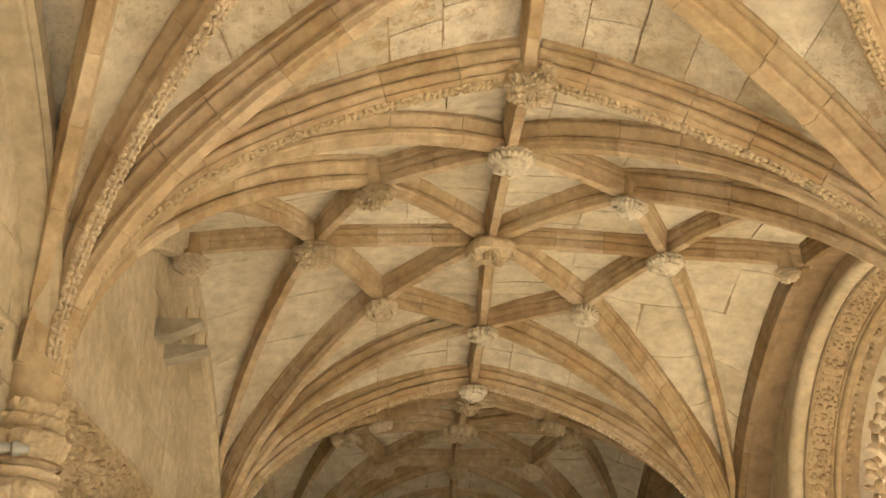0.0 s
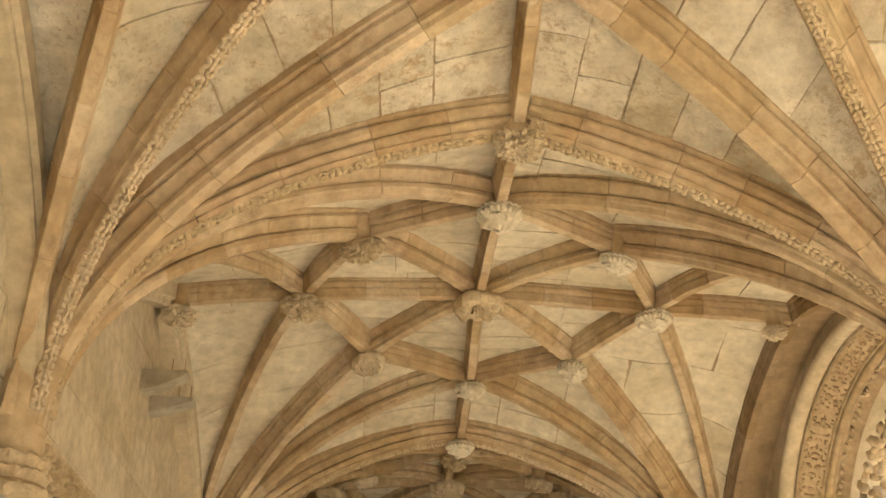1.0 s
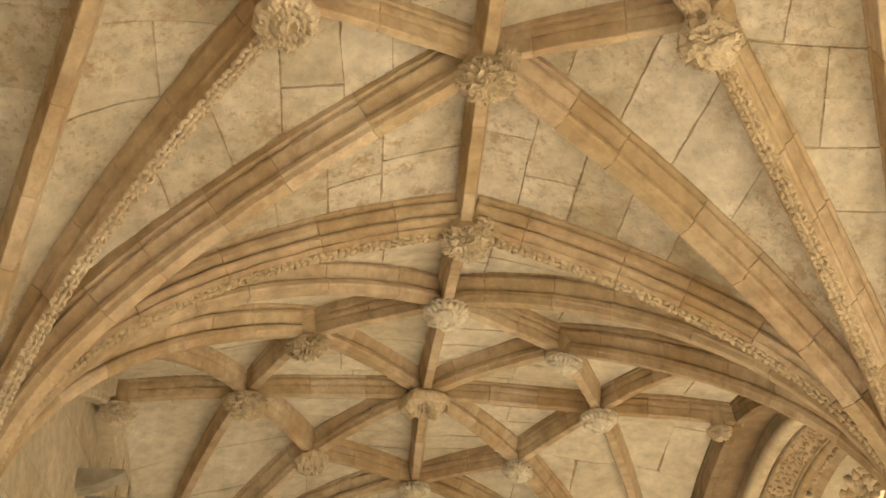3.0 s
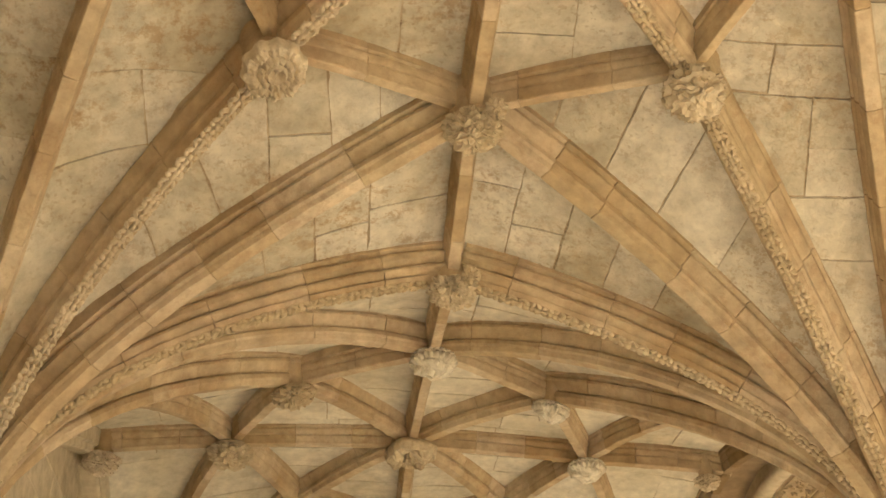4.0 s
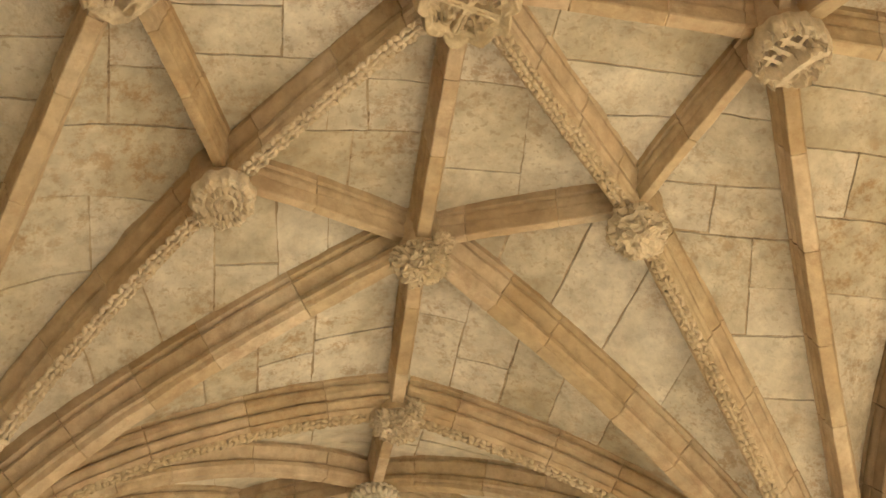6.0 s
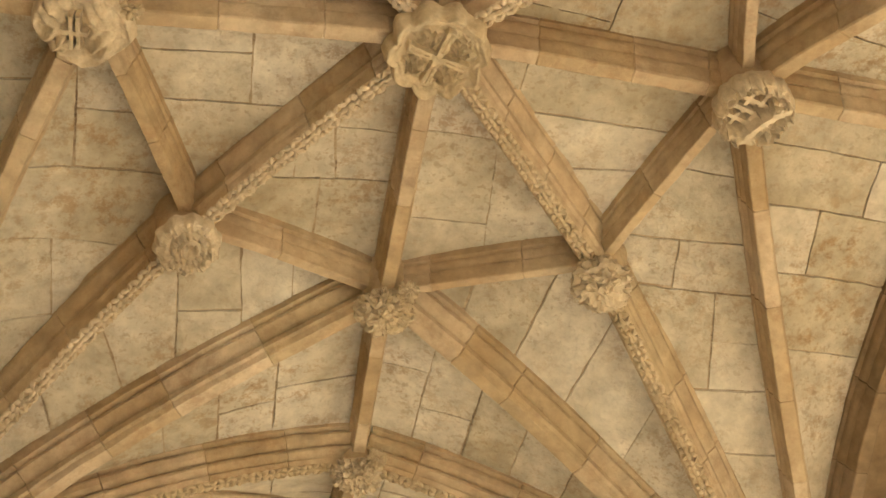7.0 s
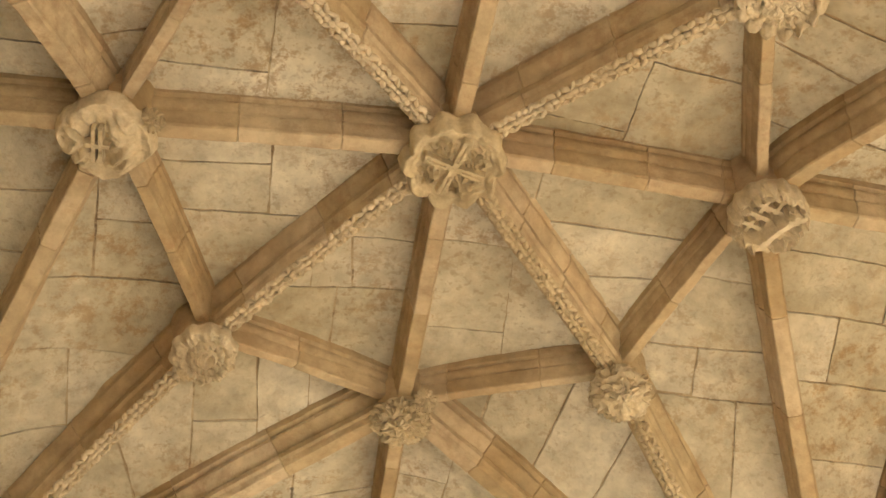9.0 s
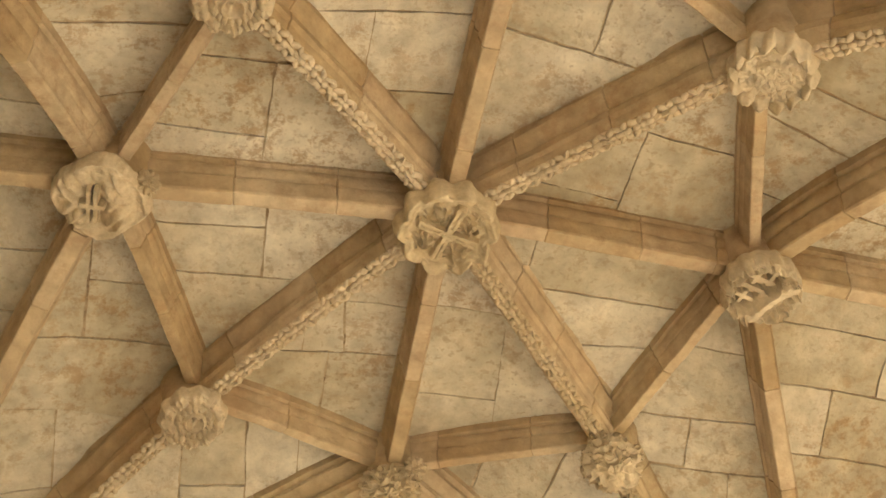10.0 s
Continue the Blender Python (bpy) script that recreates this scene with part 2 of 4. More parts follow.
def diagonal(sp, d, o, shape, n=40):
    """The long diagonal: springer, diagonal boss, centre boss."""
    d, o, sp = lifted(d), lifted(o), Vector(sp)
    r1, r2 = (d - sp).to_2d().length, (o - d).to_2d().length
    p, q = shape
    tot = r1 + r2
    base = lambda r: sp.z + (o.z - sp.z) * (1 - (1 - r / tot) ** p) ** q
    corr = d.z - base(r1)
    rs = [tot * (i / n) ** 1.5 for i in range(n + 1)]
    rs = sorted(rs + [r1])
    pts, split = [], rs.index(r1)
    for r in rs:
        k = r / r1 if r <= r1 else (tot - r) / r2
        flat = sp.lerp(d, r / r1) if r <= r1 else d.lerp(o, (r - r1) / r2)
        pts.append((flat.x, flat.y, base(r) + corr * k))
    return pts, split


def straight(a, b, sag=0.015, n=8, raised=0.0):
    a, b = lifted(a) + Vector((0, 0, raised)), lifted(b) + Vector((0, 0, raised))
    return [tuple(a.lerp(b, i / n) + Vector((0, 0, sag * 4 * (i / n) * (1 - i / n)))) for i in range(n + 1)]


def clip(poly, a, b, c):
    """The part of a convex plan polygon where a x + b y <= c."""
    out = []
    for i, p in enumerate(poly):
        q = poly[(i + 1) % len(poly)]
        dp, dq = a * p[0] + b * p[1] - c, a * q[0] + b * q[1] - c
        if dp <= 0:
            out.append(p)
        if (dp < 0 < dq) or (dq < 0 < dp):
            k = dp / (dp - dq)
            out.append((p[0] + (q[0] - p[0]) * k, p[1] + (q[1] - p[1]) * k))
    return out


def area(poly):
    return sum(p[0] * q[1] - q[0] * p[1] for p, q in zip(poly, poly[1:] + poly[:1])) / 2


def shrunk(poly, g):
    if area(poly) < 0:
        poly = poly[::-1]
    out = poly
    for p, q in zip(poly, poly[1:] + poly[:1]):
        dx, dy = q[0] - p[0], q[1] - p[1]
        ln = math.hypot(dx, dy)
        if ln < 1e-6:
            continue
        a, b = dy / ln, -dx / ln
        out = clip(out, a, b, a * p[0] + b * p[1] - g)
        if len(out) < 3:
            return []
    return out


def offset_heights(curve, depth, apex, end):
    """The height of the web line that lies depth behind a rib's soffit, by its share of the way in plan from apex to end."""
    d = Vector((end[0] - apex[0], end[1] - apex[1]))
    ks, zs = [], []
    for p, up in zip(curve.p, curve.up):
        q = p + up * depth
        k = (Vector((q.x - apex[0], q.y - apex[1])).dot(d)) / d.length_squared
        if not ks or k > ks[-1] + 1e-5:
            ks.append(k)
            zs.append(q.z)
    return lambda k: float(np.interp(k, ks, zs))


def web(apex, A, B, hA, hB, lines, along, rng, stones, bed, cross=0.6, flat_apex=False, joints=None):
    """One web, a triangle in plan: courses at the given lines, cut across at random. along: the axis on which the lines are counted."""
    ax, ay = apex[0], apex[1]
    m = Matrix(((A[0] - ax, B[0] - ax), (A[1] - ay, B[1] - ay))).inverted()
    width = math.hypot(A[0] - B[0], A[1] - B[1])

    def height(x, y):
        u, v = m @ Vector((x - ax, y - ay))
        k = max(u + v, 1e-5)
        v = min(max(v / k, 0.0), 1.0)
        return hA(k) * (1 - v) + hB(k) * v + 0.10 * width * k * v * (1 - v), k

    def fill(poly, lift, cell, store, rim):
        verts, faces = store
        xs, ys = [p[0] for p in poly], [p[1] for p in poly]
        nx, ny = max(1, math.ceil((max(xs) - min(xs)) / cell)), max(1, math.ceil((max(ys) - min(ys)) / cell))
        index, edges = {}, {}
        own = rng.uniform(0, 90)

        def vid(p):
            key = (round(p[0], 4), round(p[1], 4))
            if key not in index:
                index[key] = len(verts)
                z, k = height(p[0], p[1])
                steep = 0.0 if rim or flat_apex else 0.10 * max(0.0, 1 - k / 0.45) ** 1.5
                wx, wy, _ = ((noise.noise_vector((p[0] * 9, p[1] * 9, own)) * 0.007 + noise.noise_vector((p[0] * 31, p[1] * 31, own)) * 0.006) if rim else (0, 0, 0))
                verts.append(Vector((p[0] + wx, p[1] + wy, z + lift + steep + 0.004 * noise.noise((p[0] * 5, p[1] * 5, z * 5)))))
            return index[key]

        for i in range(nx):
            x0, x1 = min(xs) + (max(xs) - min(xs)) * i / nx, min(xs) + (max(xs) - min(xs)) * (i + 1) / nx
            strip = clip(clip(poly, -1, 0, -x0), 1, 0, x1)
            if len(strip) < 3:
                continue
            for j in range(ny):
                y0, y1 = min(ys) + (max(ys) - min(ys)) * j / ny, min(ys) + (max(ys) - min(ys)) * (j + 1) / ny
                c = clip(clip(strip, 0, -1, -y0), 0, 1, y1)
                if len(c) < 3 or abs(area(c)) < 1e-7:
                    continue
                ids = []
                for p in c:
                    q = vid(p)
                    if q not in ids:
                        ids.append(q)
                if len(ids) < 3:
                    continue
                ids = ids[::-1] if area(c) > 0 else ids
                faces.append(tuple(ids))
                for a, b in zip(ids, ids[1:] + ids[:1]):
                    edges[(a, b)] = True
        if rim:
            top = {}
            for a, b in list(edges):
                if (b, a) not in edges:
                    for q in (a, b):
                        if q not in top:
                            top[q] = len(verts)
                            verts.append(verts[q] + Vector((0, 0, 0.035)))
                    faces.append((b, a, top[a], top[b]))

    tri = [(ax, ay), (A[0], A[1]), (B[0], B[1])]
    fill(tri, 0.008, 0.07, bed, False)
    if joints:
        pieces = [tri if area(tri) > 0 else tri[::-1]]
        for x0, y0, x1, y1 in joints:
            mid, ln = ((x0 + x1) / 2, (y0 + y1) / 2), math.hypot(x1 - x0, y1 - y0)
            a, b = (y1 - y0) / ln, (x0 - x1) / ln
            c = a * x0 + b * y0
            after = []
            for poly in pieces:
                inside = all((q[0] - p[0]) * (mid[1] - p[1]) - (q[1] - p[1]) * (mid[0] - p[0]) >= 0 for p, q in zip(poly, poly[1:] + poly[:1]))
                after += [h for h in (clip(poly, a, b, c), clip(poly, -a, -b, -c)) if len(h) > 2] if inside else [poly]
            pieces = after
        for piece in pieces:
            piece = shrunk(piece, rng.uniform(0.0025, 0.008))
            if len(piece) >= 3 and abs(area(piece)) > 0.001:
                fill(piece, -rng.uniform(0.0, 0.008), 0.055, stones, True)
        return
    lo, hi = min(p[along] for p in tri), max(p[along] for p in tri)
    cuts = [lo] + [c for c in sorted(lines) if lo + 0.08 < c < hi - 0.08] + [hi]
    na, nb = (1, 0) if along == 0 else (0, 1)
    for c0, c1 in zip(cuts, cuts[1:]):
        strip = clip(clip(tri, -na, -nb, -c0), na, nb, c1)
        if len(strip) < 3:
            continue
        o = [p[1 - along] for p in strip]
        span = max(o) - min(o)
        count = max(1, round(span / cross + rng.uniform(-0.35, 0.35)))
        inner = [min(o)] + [min(o) + span * (k + rng.uniform(-0.2, 0.2)) / count for k in range(1, count)] + [max(o)]
        for b0, b1 in zip(inner, inner[1:]):
            t = rng.uniform(-0.04, 0.04)
            piece = clip(clip(strip, -nb - t * na, -na - t * nb, -b0 - t * (c0 + c1) / 2), nb + t * na, na + t * nb, b1 + t * (c0 + c1) / 2)
            if len(piece) < 3 or abs(area(piece)) < 0.002:
                continue
            piece = shrunk(piece, rng.uniform(0.0025, 0.008))
            if len(piece) >= 3 and abs(area(piece)) > 0.001:
                fill(piece, -rng.uniform(0.0, 0.008), 0.055, stones, True)


def spaced(curve, axis, step, rng):
    """Places along one axis of the plan that are evenly spaced along a rib."""
    out, s = [], step * 0.6
    while s < curve.s[-1]:
        out.append(curve.at(s)[0][axis])
        s += step * rng.uniform(0.85, 1.2)
    return out


# joints of the blocks in the webs of bay one, as lines in plan: x, y to x, y
JOINTS = {}
JOINTS["foot sl df"] = [(-2.04, 1.06, -1.59, 1.14), (-2.18, 1.47, -1.84, 1.56), (-2.5, 1.95, -2.1, 2.0), (-1.88, 0.81, -1.89, 1.08), (-2.0, 1.53, -2.0, 1.75), (-1.75, 0.75, -1.45, 0.8)]
JOINTS["crown sl df"] = [(-1.46, 0.67, -0.82, 0.65), (-0.96, 0.17, -0.95, 0.64), (-1.3, 0.35, -1.1, 0.34)]
JOINTS["crown dl af"] = [(-0.65, 1.16, -0.21, 1.16), (-0.44, 0.77, -0.21, 0.78), (-0.66, 0.98, -0.66, 1.15), (-0.45, 0.81, -0.41, 1.15), (-0.5, 1.2, -0.5, 1.4)]
JOINTS["foot dl af"] = [(-1.7, 2.18, -1.56, 2.55), (-1.29, 1.87, -1.27, 2.36), (-0.92, 1.77, -0.88, 2.15), (-0.59, 1.91, -0.58, 2.06), (-2.06, 2.45, -1.95, 2.75), (-1.25, 2.08, -0.9, 2.1)]
JOINTS["foot al bf"] = [(-0.98, 2.79, -0.97, 3.28), (-0.61, 2.72, -0.6, 3.19), (-1.33, 2.86, -1.3, 3.34), (-0.6, 2.82, -0.21, 2.8), (-0.96, 2.97, -0.63, 2.94)]
JOINTS["foot ar bf"] = [(0.42, 2.43, 0.39, 3.2), (0.77, 2.59, 0.74, 3.26), (1.11, 2.78, 1.09, 3.28), (0.1, 2.65, 0.4, 2.61), (0.39, 2.94, 0.68, 2.89), (1.46, 2.94, 1.44, 3.27)]
JOINTS["foot dr af"] = [(1.06, 1.65, 0.92, 2.18), (1.41, 1.92, 1.29, 2.34), (0.56, 1.91, 0.54, 2.02), (1.8, 2.2, 1.7, 2.6)]
JOINTS["crown dr af"] = [(0.21, 0.74, 0.47, 0.73), (0.5, 0.75, 0.54, 1.12), (0.12, 1.42, 0.58, 1.38)]
JOINTS["crown sr df"] = [(0.61, 0.49, 1.46, 0.49), (0.55, 0.26, 0.54, 0.4), (1.2, 0.8, 1.5, 0.77)]
JOINTS["foot sr df"] = [(1.62, 0.7, 1.91, 0.65), (1.45, 1.21, 2.06, 1.04), (1.55, 1.48, 2.16, 1.33), (1.98, 1.97, 2.35, 1.87), (1.72, 1.14, 1.74, 1.42), (2.0, 1.38, 2.05, 1.68), (1.97, 1.68, 2.28, 1.6), (2.26, 2.25, 2.52, 2.2)]
JOINTS["foot wr sf"] = [(2.27, 0.78, 3.0, 0.81), (2.15, 0.41, 2.81, 0.43), (2.75, 0.46, 2.77, 0.8), (2.53, 1.19, 3.14, 1.24), (2.63, 1.64, 3.06, 1.71), (2.5, 0.82, 2.52, 1.1)]
JOINTS["foot wl sf"] = [(-2.2, 0.57, -2.1, 0.56), (-2.56, 0.92, -2.35, 0.91), (-2.65, 1.36, -2.5, 1.36), (-2.75, 1.8, -2.6, 1.8), (-2.6, 0.6, -2.6, 0.85)]
JOINTS["crown sl dn"] = [(-1.27, -0.71, -1.01, -0.72), (-1.0, -0.7, -1.02, -0.17), (-1.5, -0.26, -1.05, -0.25)]
JOINTS["crown dl an"] = [(-0.46, -1.08, -0.09, -1.12), (-0.36, -0.64, -0.16, -0.65), (-0.56, -1.05, -0.56, -0.88)]
JOINTS["crown dr an"] = [(0.23, -1.06, 0.53, -1.03), (0.55, -1.26, 0.54, -1.0)]
JOINTS["crown sr dn"] = [(0.96, -0.64, 1.35, -0.6), (0.94, -0.6, 0.93, -0.16), (0.62, -0.19, 0.88, -0.17)]
JOINTS["foot sr dn"] = [(1.68, -0.39, 1.84, -0.37), (1.63, -0.85, 1.91, -0.78), (1.65, -1.12, 1.91, -1.08), (1.9, -1.6, 2.2, -1.55)]
JOINTS["foot wr sn"] = [(2.25, -0.35, 2.53, -0.3), (2.4, -0.8, 2.8, -0.78), (2.5, -1.3, 2.9, -1.28)]
JOINTS["foot sl dn"] = [(-2.06, -0.85, -1.65, -0.86), (-1.9, -0.39, -1.75, -0.42), (-2.1, -1.3, -1.8, -1.3)]


def vault(bay, y, number, shape, rng):
    """Ribs and webs of one bay; its bosses are set apart."""
    stones, bed = ([], []), ([], [])
    grp = "ribs of the vault"
    known = JOINTS if number == 1 else {}
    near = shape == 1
    thin, short = ("thin", "lierne") if near else ("slim", "slim") if number == 2 else ("thin", "thin")
    D = dict(DEPTH, thin=DEPTH[thin])
    for sx, side in ((-1, "l"), (1, "r")):
        kinds = {k: v[sx] for k, v in SHAPE[shape].items()}
        for sy, end in ((1, "f"), (-1, "n")):
            sy0 = y + sy * LEN / 2
            O, s, d, a, b, w = bay["O"], bay["s" + side], bay["d" + side + end], bay["a" + end], bay["b" + end], bay["w" + side]
            dpts, cut = diagonal(springing(sx, sy0, d), d, O, kinds["diag"])
            diag = Curve(dpts)
            lower = Curve(dpts[:cut + 1])
            tr = Curve(rise(springing(sx, sy0, a), lifted(a), kinds["ridge"]))
            foot = springing(sx, sy0, s, 0.05) + Vector((sx * 0.10, 0, 0))
            ts = Curve([(foot.x, foot.y, 3.62), (foot.x, foot.y, 3.74)] + rise(foot, lifted(s), kinds["side"]))
            ar = Curve(rise(springing(sx, sy0, b), lifted(b), kinds["arch"]))
            wl = Curve(rise((sx * RIB_X, sy0 - sy * 0.12, SPRING_Z), lifted((sx * RIB_X, w[1], w[2])), kinds["wall"]))
            rib(diag, "wide" if shape == 2 else "deep", "diagonal_rib", "ochre limestone diagonal rib with hollow mouldings" if shape == 2 else "ochre limestone diagonal rib with carved beading under it", grp, 0, 0.03, 0.0 if shape == 2 else 0.056, rng)
            rib(tr, "wide", "tierceron_rib", "ochre limestone tierceron rib with hollow mouldings", grp, 0, 0.03, 0, rng)
            rib(ts, thin, "tierceron_rib", "slender ochre limestone tierceron rib with hollow mouldings", grp, 0, 0.03, 0, rng)
            # only the arcade side's wall rib takes the brown with shade painted in
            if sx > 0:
                rib(wl, thin, "wall_rib", "brown limestone wall rib along the lunette", grp, 0, 0.0, 0, rng, material=BROWN_SHADED)
            rib(Curve(straight(d, s, raised=0.06 * near)), short, "lierne_rib", "short ochre limestone lierne rib between two bosses", grp, 0.03, 0.03, 0, rng)
            rib(Curve(straight(d, a, raised=0.06 * near)), short, "lierne_rib", "short ochre limestone lierne rib between two bosses", grp, 0.03, 0.03, 0, rng)
            S = (sx * SPRING_X, sy0)
            wp = (sx * (RIB_X + 0.05), w[1])
            dd = D["wide" if shape == 2 else "deep"]
            hd, ht, hs = offset_heights(lower, dd, S, d), offset_heights(tr, D["wide"], S, a), offset_heights(ts, D["thin"], S, s)
            ha, hw = offset_heights(ar, D["arch"], S, b), offset_heights(wl, D["thin"], S, wp)
            far = 2.3 if shape == 2 else 1.0
            ly, lx = spaced(ts, 1, 0.33 * far, rng), spaced(tr, 0, 0.36 * far, rng)
            web(S, s, d, hs, hd, ly, 1, rng, stones, bed, 1.0, joints=known.get("foot s" + side + " d" + end))
            web(S, wp, s, hw, hs, ly, 1, rng, stones, bed, 0.9, joints=known.get("foot w" + side + " s" + end))
            web(S, d, a, hd, ht, lx, 0, rng, stones, bed, 1.1, joints=known.get("foot d" + side + " a" + end))
            web(S, a, b, ht, ha, lx, 0, rng, stones, bed, 0.5, joints=known.get("foot a" + side + " b" + end))
            zo, zs, zd, za = (q[2] + LIFT for q in (O, s, d, a))
            flat = lambda z1, dep: (lambda k: zo + (z1 - zo) * k + dep)
            step = [O[1] + sy * (0.16 + 0.34 * k + rng.uniform(-0.03, 0.03)) for k in range(8)]
            web(O, s, d, flat(zs, D["thin"]), flat(zd, dd), step, 1, rng, stones, bed, 0.8, True, joints=known.get("crown s" + side + " d" + end))
            web(O, d, a, flat(zd, dd), flat(za, D["thin"]), step, 1, rng, stones, bed, 0.7, True, joints=known.get("crown d" + side + " a" + end))
    for sx, side in ((-1, "l"), (1, "r")):
        rib(Curve(straight(bay["O"], bay["s" + side])), thin, "transverse_ridge_rib", "ochre limestone ridge rib across the gallery", grp, 0.03, 0.03, 0, rng)
        rib(Curve(straight(bay["s" + side], (sx * (SPRING_X + 0.1), *bay["w" + side][1:]))), thin, "transverse_ridge_rib", "ochre limestone ridge rib across the gallery", grp, 0.03, 0.0, 0, rng)
    for end in "fn":
        rib(Curve(straight(bay["O"], bay["a" + end])), thin, "ridge_rib", "ochre limestone ridge rib along the gallery", grp, 0.03, 0.03, 0, rng)
        rib(Curve(straight(bay["a" + end], bay["b" + end])), thin, "ridge_rib", "ochre limestone ridge rib along the gallery", grp, 0.03, 0.03, 0, rng)
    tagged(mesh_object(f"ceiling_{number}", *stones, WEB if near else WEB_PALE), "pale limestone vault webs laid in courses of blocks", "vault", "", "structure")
    tagged(mesh_object(f"ceiling_bed_{number}", *bed, MORTAR), "mortar bed in the joints of the vault webs", "vault", "", "structure")


def transverse_arch(y, boss, shape, rng):
    for sx in (-1, 1):
        c = Curve(rise(springing(sx, y, boss), lifted(boss), SHAPE[shape]["arch"][sx]))
        rib(c, "arch", "transverse_arch", "moulded ochre limestone transverse arch edged with carved beading", "transverse arches", 0, 0.03, 0.062, rng, 0.6)


rng = random.Random(4)
BAYS = [("one", BAY["one"], 0.0), ("two", BAY["two"], LEN), ("three", plain_bay(2 * LEN), 2 * LEN), ("back", plain_bay(-LEN), -LEN)]
for i, (nm, bay, y) in enumerate(BAYS):
    vault(bay, y, i + 1, 2 if nm in ("two", "three") else 1, rng)
for y, boss in ((-1.5 * LEN, (0, -1.5 * LEN, 6.03)), (-0.5 * LEN, BAY["one"]["bn"]), (0.5 * LEN, BAY["one"]["bf"]), (1.5 * LEN, BAY["two"]["bf"]), (2.5 * LEN, (0, 2.5 * LEN, 6.03))):
    transverse_arch(y, boss, 2 if y > 5 else 1, rng)


# ---- bosses ----
def strands(q):
    """Knotted stems: rounded ridges with deep cuts between them."""
    n = abs(noise.noise(q + noise.noise_vector(q * 0.8) * 0.7))
    return max(0.0, 1.0 - n * 4.0) ** 0.6


def bump(x, w):
    return math.exp(-(x / w) ** 2)


def relief(style, r, a, seed, ph):
    """The height of a boss's carving at the radius r (0 to 1) and the angle a, in radii."""
    x, y = r * math.cos(a), r * math.sin(a)
    q = Vector((x * 3.2 + seed, y * 3.2, seed * 0.37))
    leafy = cells(q * 1.05)
    fine = 0.05 * noise.noise(q * 3.1) + 0.03 * noise.noise(q * 7)
    if style == "rosette":
        outer = bump(r - 0.76, 0.17) * (0.15 + 0.85 * abs(math.cos(5 * a + ph)) ** 0.6) * (1 - 0.45 * bump(r - 0.80, 0.07))
        spokes = bump(r - 0.45, 0.08) * (0.25 + 0.75 * abs(math.cos(8 * a)))
        cup = bump(r - 0.27, 0.06) - 0.9 * bump(r, 0.2) + 0.8 * bump(x * 0.8 + y * 0.4, 0.07) * (r < 0.22)
        return 0.12 * (1 - r * r) + 0.42 * outer * (0.8 + 0.2 * math.cos(30 * a)) + 0.30 * spokes + 0.24 * cup - 0.10 * bump(r - 0.58, 0.05) + 0.8 * fine
    if style == "cross":
        u, v = r * math.cos(a - 0.27), r * math.sin(a - 0.27)
        near, far = min(abs(u), abs(v)), max(abs(u), abs(v))
        bar = 1.0 if near < 0.068 + 0.05 * far and far < 0.66 else 0.0
        groove = 1.0 if near < 0.016 and 0.18 < far < 0.60 else 0.0
        knot = bump(near - 0.30, 0.16) * bump(far - 0.36, 0.20) * (0.25 + 0.95 * strands(q * 2.6))
        scallop = abs(math.cos(5 * a + ph))
        rim = bump(r - 0.90, 0.10) * (0.30 + 0.75 * scallop) + bump(r - 0.77, 0.035) * 0.22
        return 0.06 + 0.16 * bar - 0.035 * groove + 0.26 * knot * (1 - bar) + 0.22 * rim * (1 - bar) + 0.5 * fine
    if style == "badge":
        u, v = x + 0.12, y
        bars = 1.0 if (abs(abs(u) - 0.075) < 0.045 and abs(v) < 0.42) or (abs(v) < 0.06 and abs(u) < 0.26) else 0.0
        fronds = sum(bump(math.hypot(u - cx, (v - cy) * 0.8) - 0.10, 0.17) * (0.72 + 0.28 * math.cos(17 * (u * sx + v))) for cx, cy, sx in ((0.48, 0.36, 1), (0.48, -0.36, -1), (-0.42, 0.34, 1), (-0.42, -0.34, -1)))
        rim = bump(r - 0.93, 0.07)
        return 0.04 + 0.28 * bars + 0.36 * fronds * (1 - bars) + 0.12 * rim * (0.5 + 0.5 * math.cos(4 * a)) + 0.02 * leafy * (1 - bars) + 0.5 * fine
    if style == "globe":
        rim = bump(r - 0.88, 0.12)
        band = bump(x * 0.82 + y * 0.57 - 0.40 - 0.25 * (x * 0.57 - y * 0.82) ** 2, 0.10)
        inside = ((x + 0.15) * 0.9 + y * 0.3) ** 2 / 0.26 + (y * 0.9 - x * 0.3) ** 2 / 0.46 < 1
        lattice = 1.0 if abs((y * 3.0 - x * 0.9) % 1 - 0.5) < 0.2 or (abs((x * 2.6 + y * 0.7) % 1 - 0.5) < 0.16 and (y * 1.5) % 1 > 0.35) else 0.0
        h = 0.12 + 0.18 * rim * (0.6 + 0.5 * abs(math.cos(7 * a))) + 0.22 * strands(q * 1.7) + fine
        if inside:
            h = -0.34 + 0.24 * lattice
        return h + (0.30 - h) * min(1.0, band * 1.6)
    if style == "trefoil":
        lobes3 = 0.30 + 0.13 * abs(math.cos(1.5 * a + 0.4)) ** 0.7
        plate = 1.0 if r < lobes3 else 0.0
        flutes = (r > lobes3) * (r < 0.72) * (0.35 + 0.65 * abs(math.cos(8 * a)) ** 0.5)
        crown = bump(r - 0.86, 0.12) * (0.3 + 0.9 * abs(math.cos(7 * a + ph)))
        stem = 0.6 * bump(y + 0.04, 0.05) * (-0.7 < x < 0.05)
        return 0.06 + 0.20 * max(plate, stem) + 0.10 * flutes + 0.30 * crown + 0.05 * leafy + fine
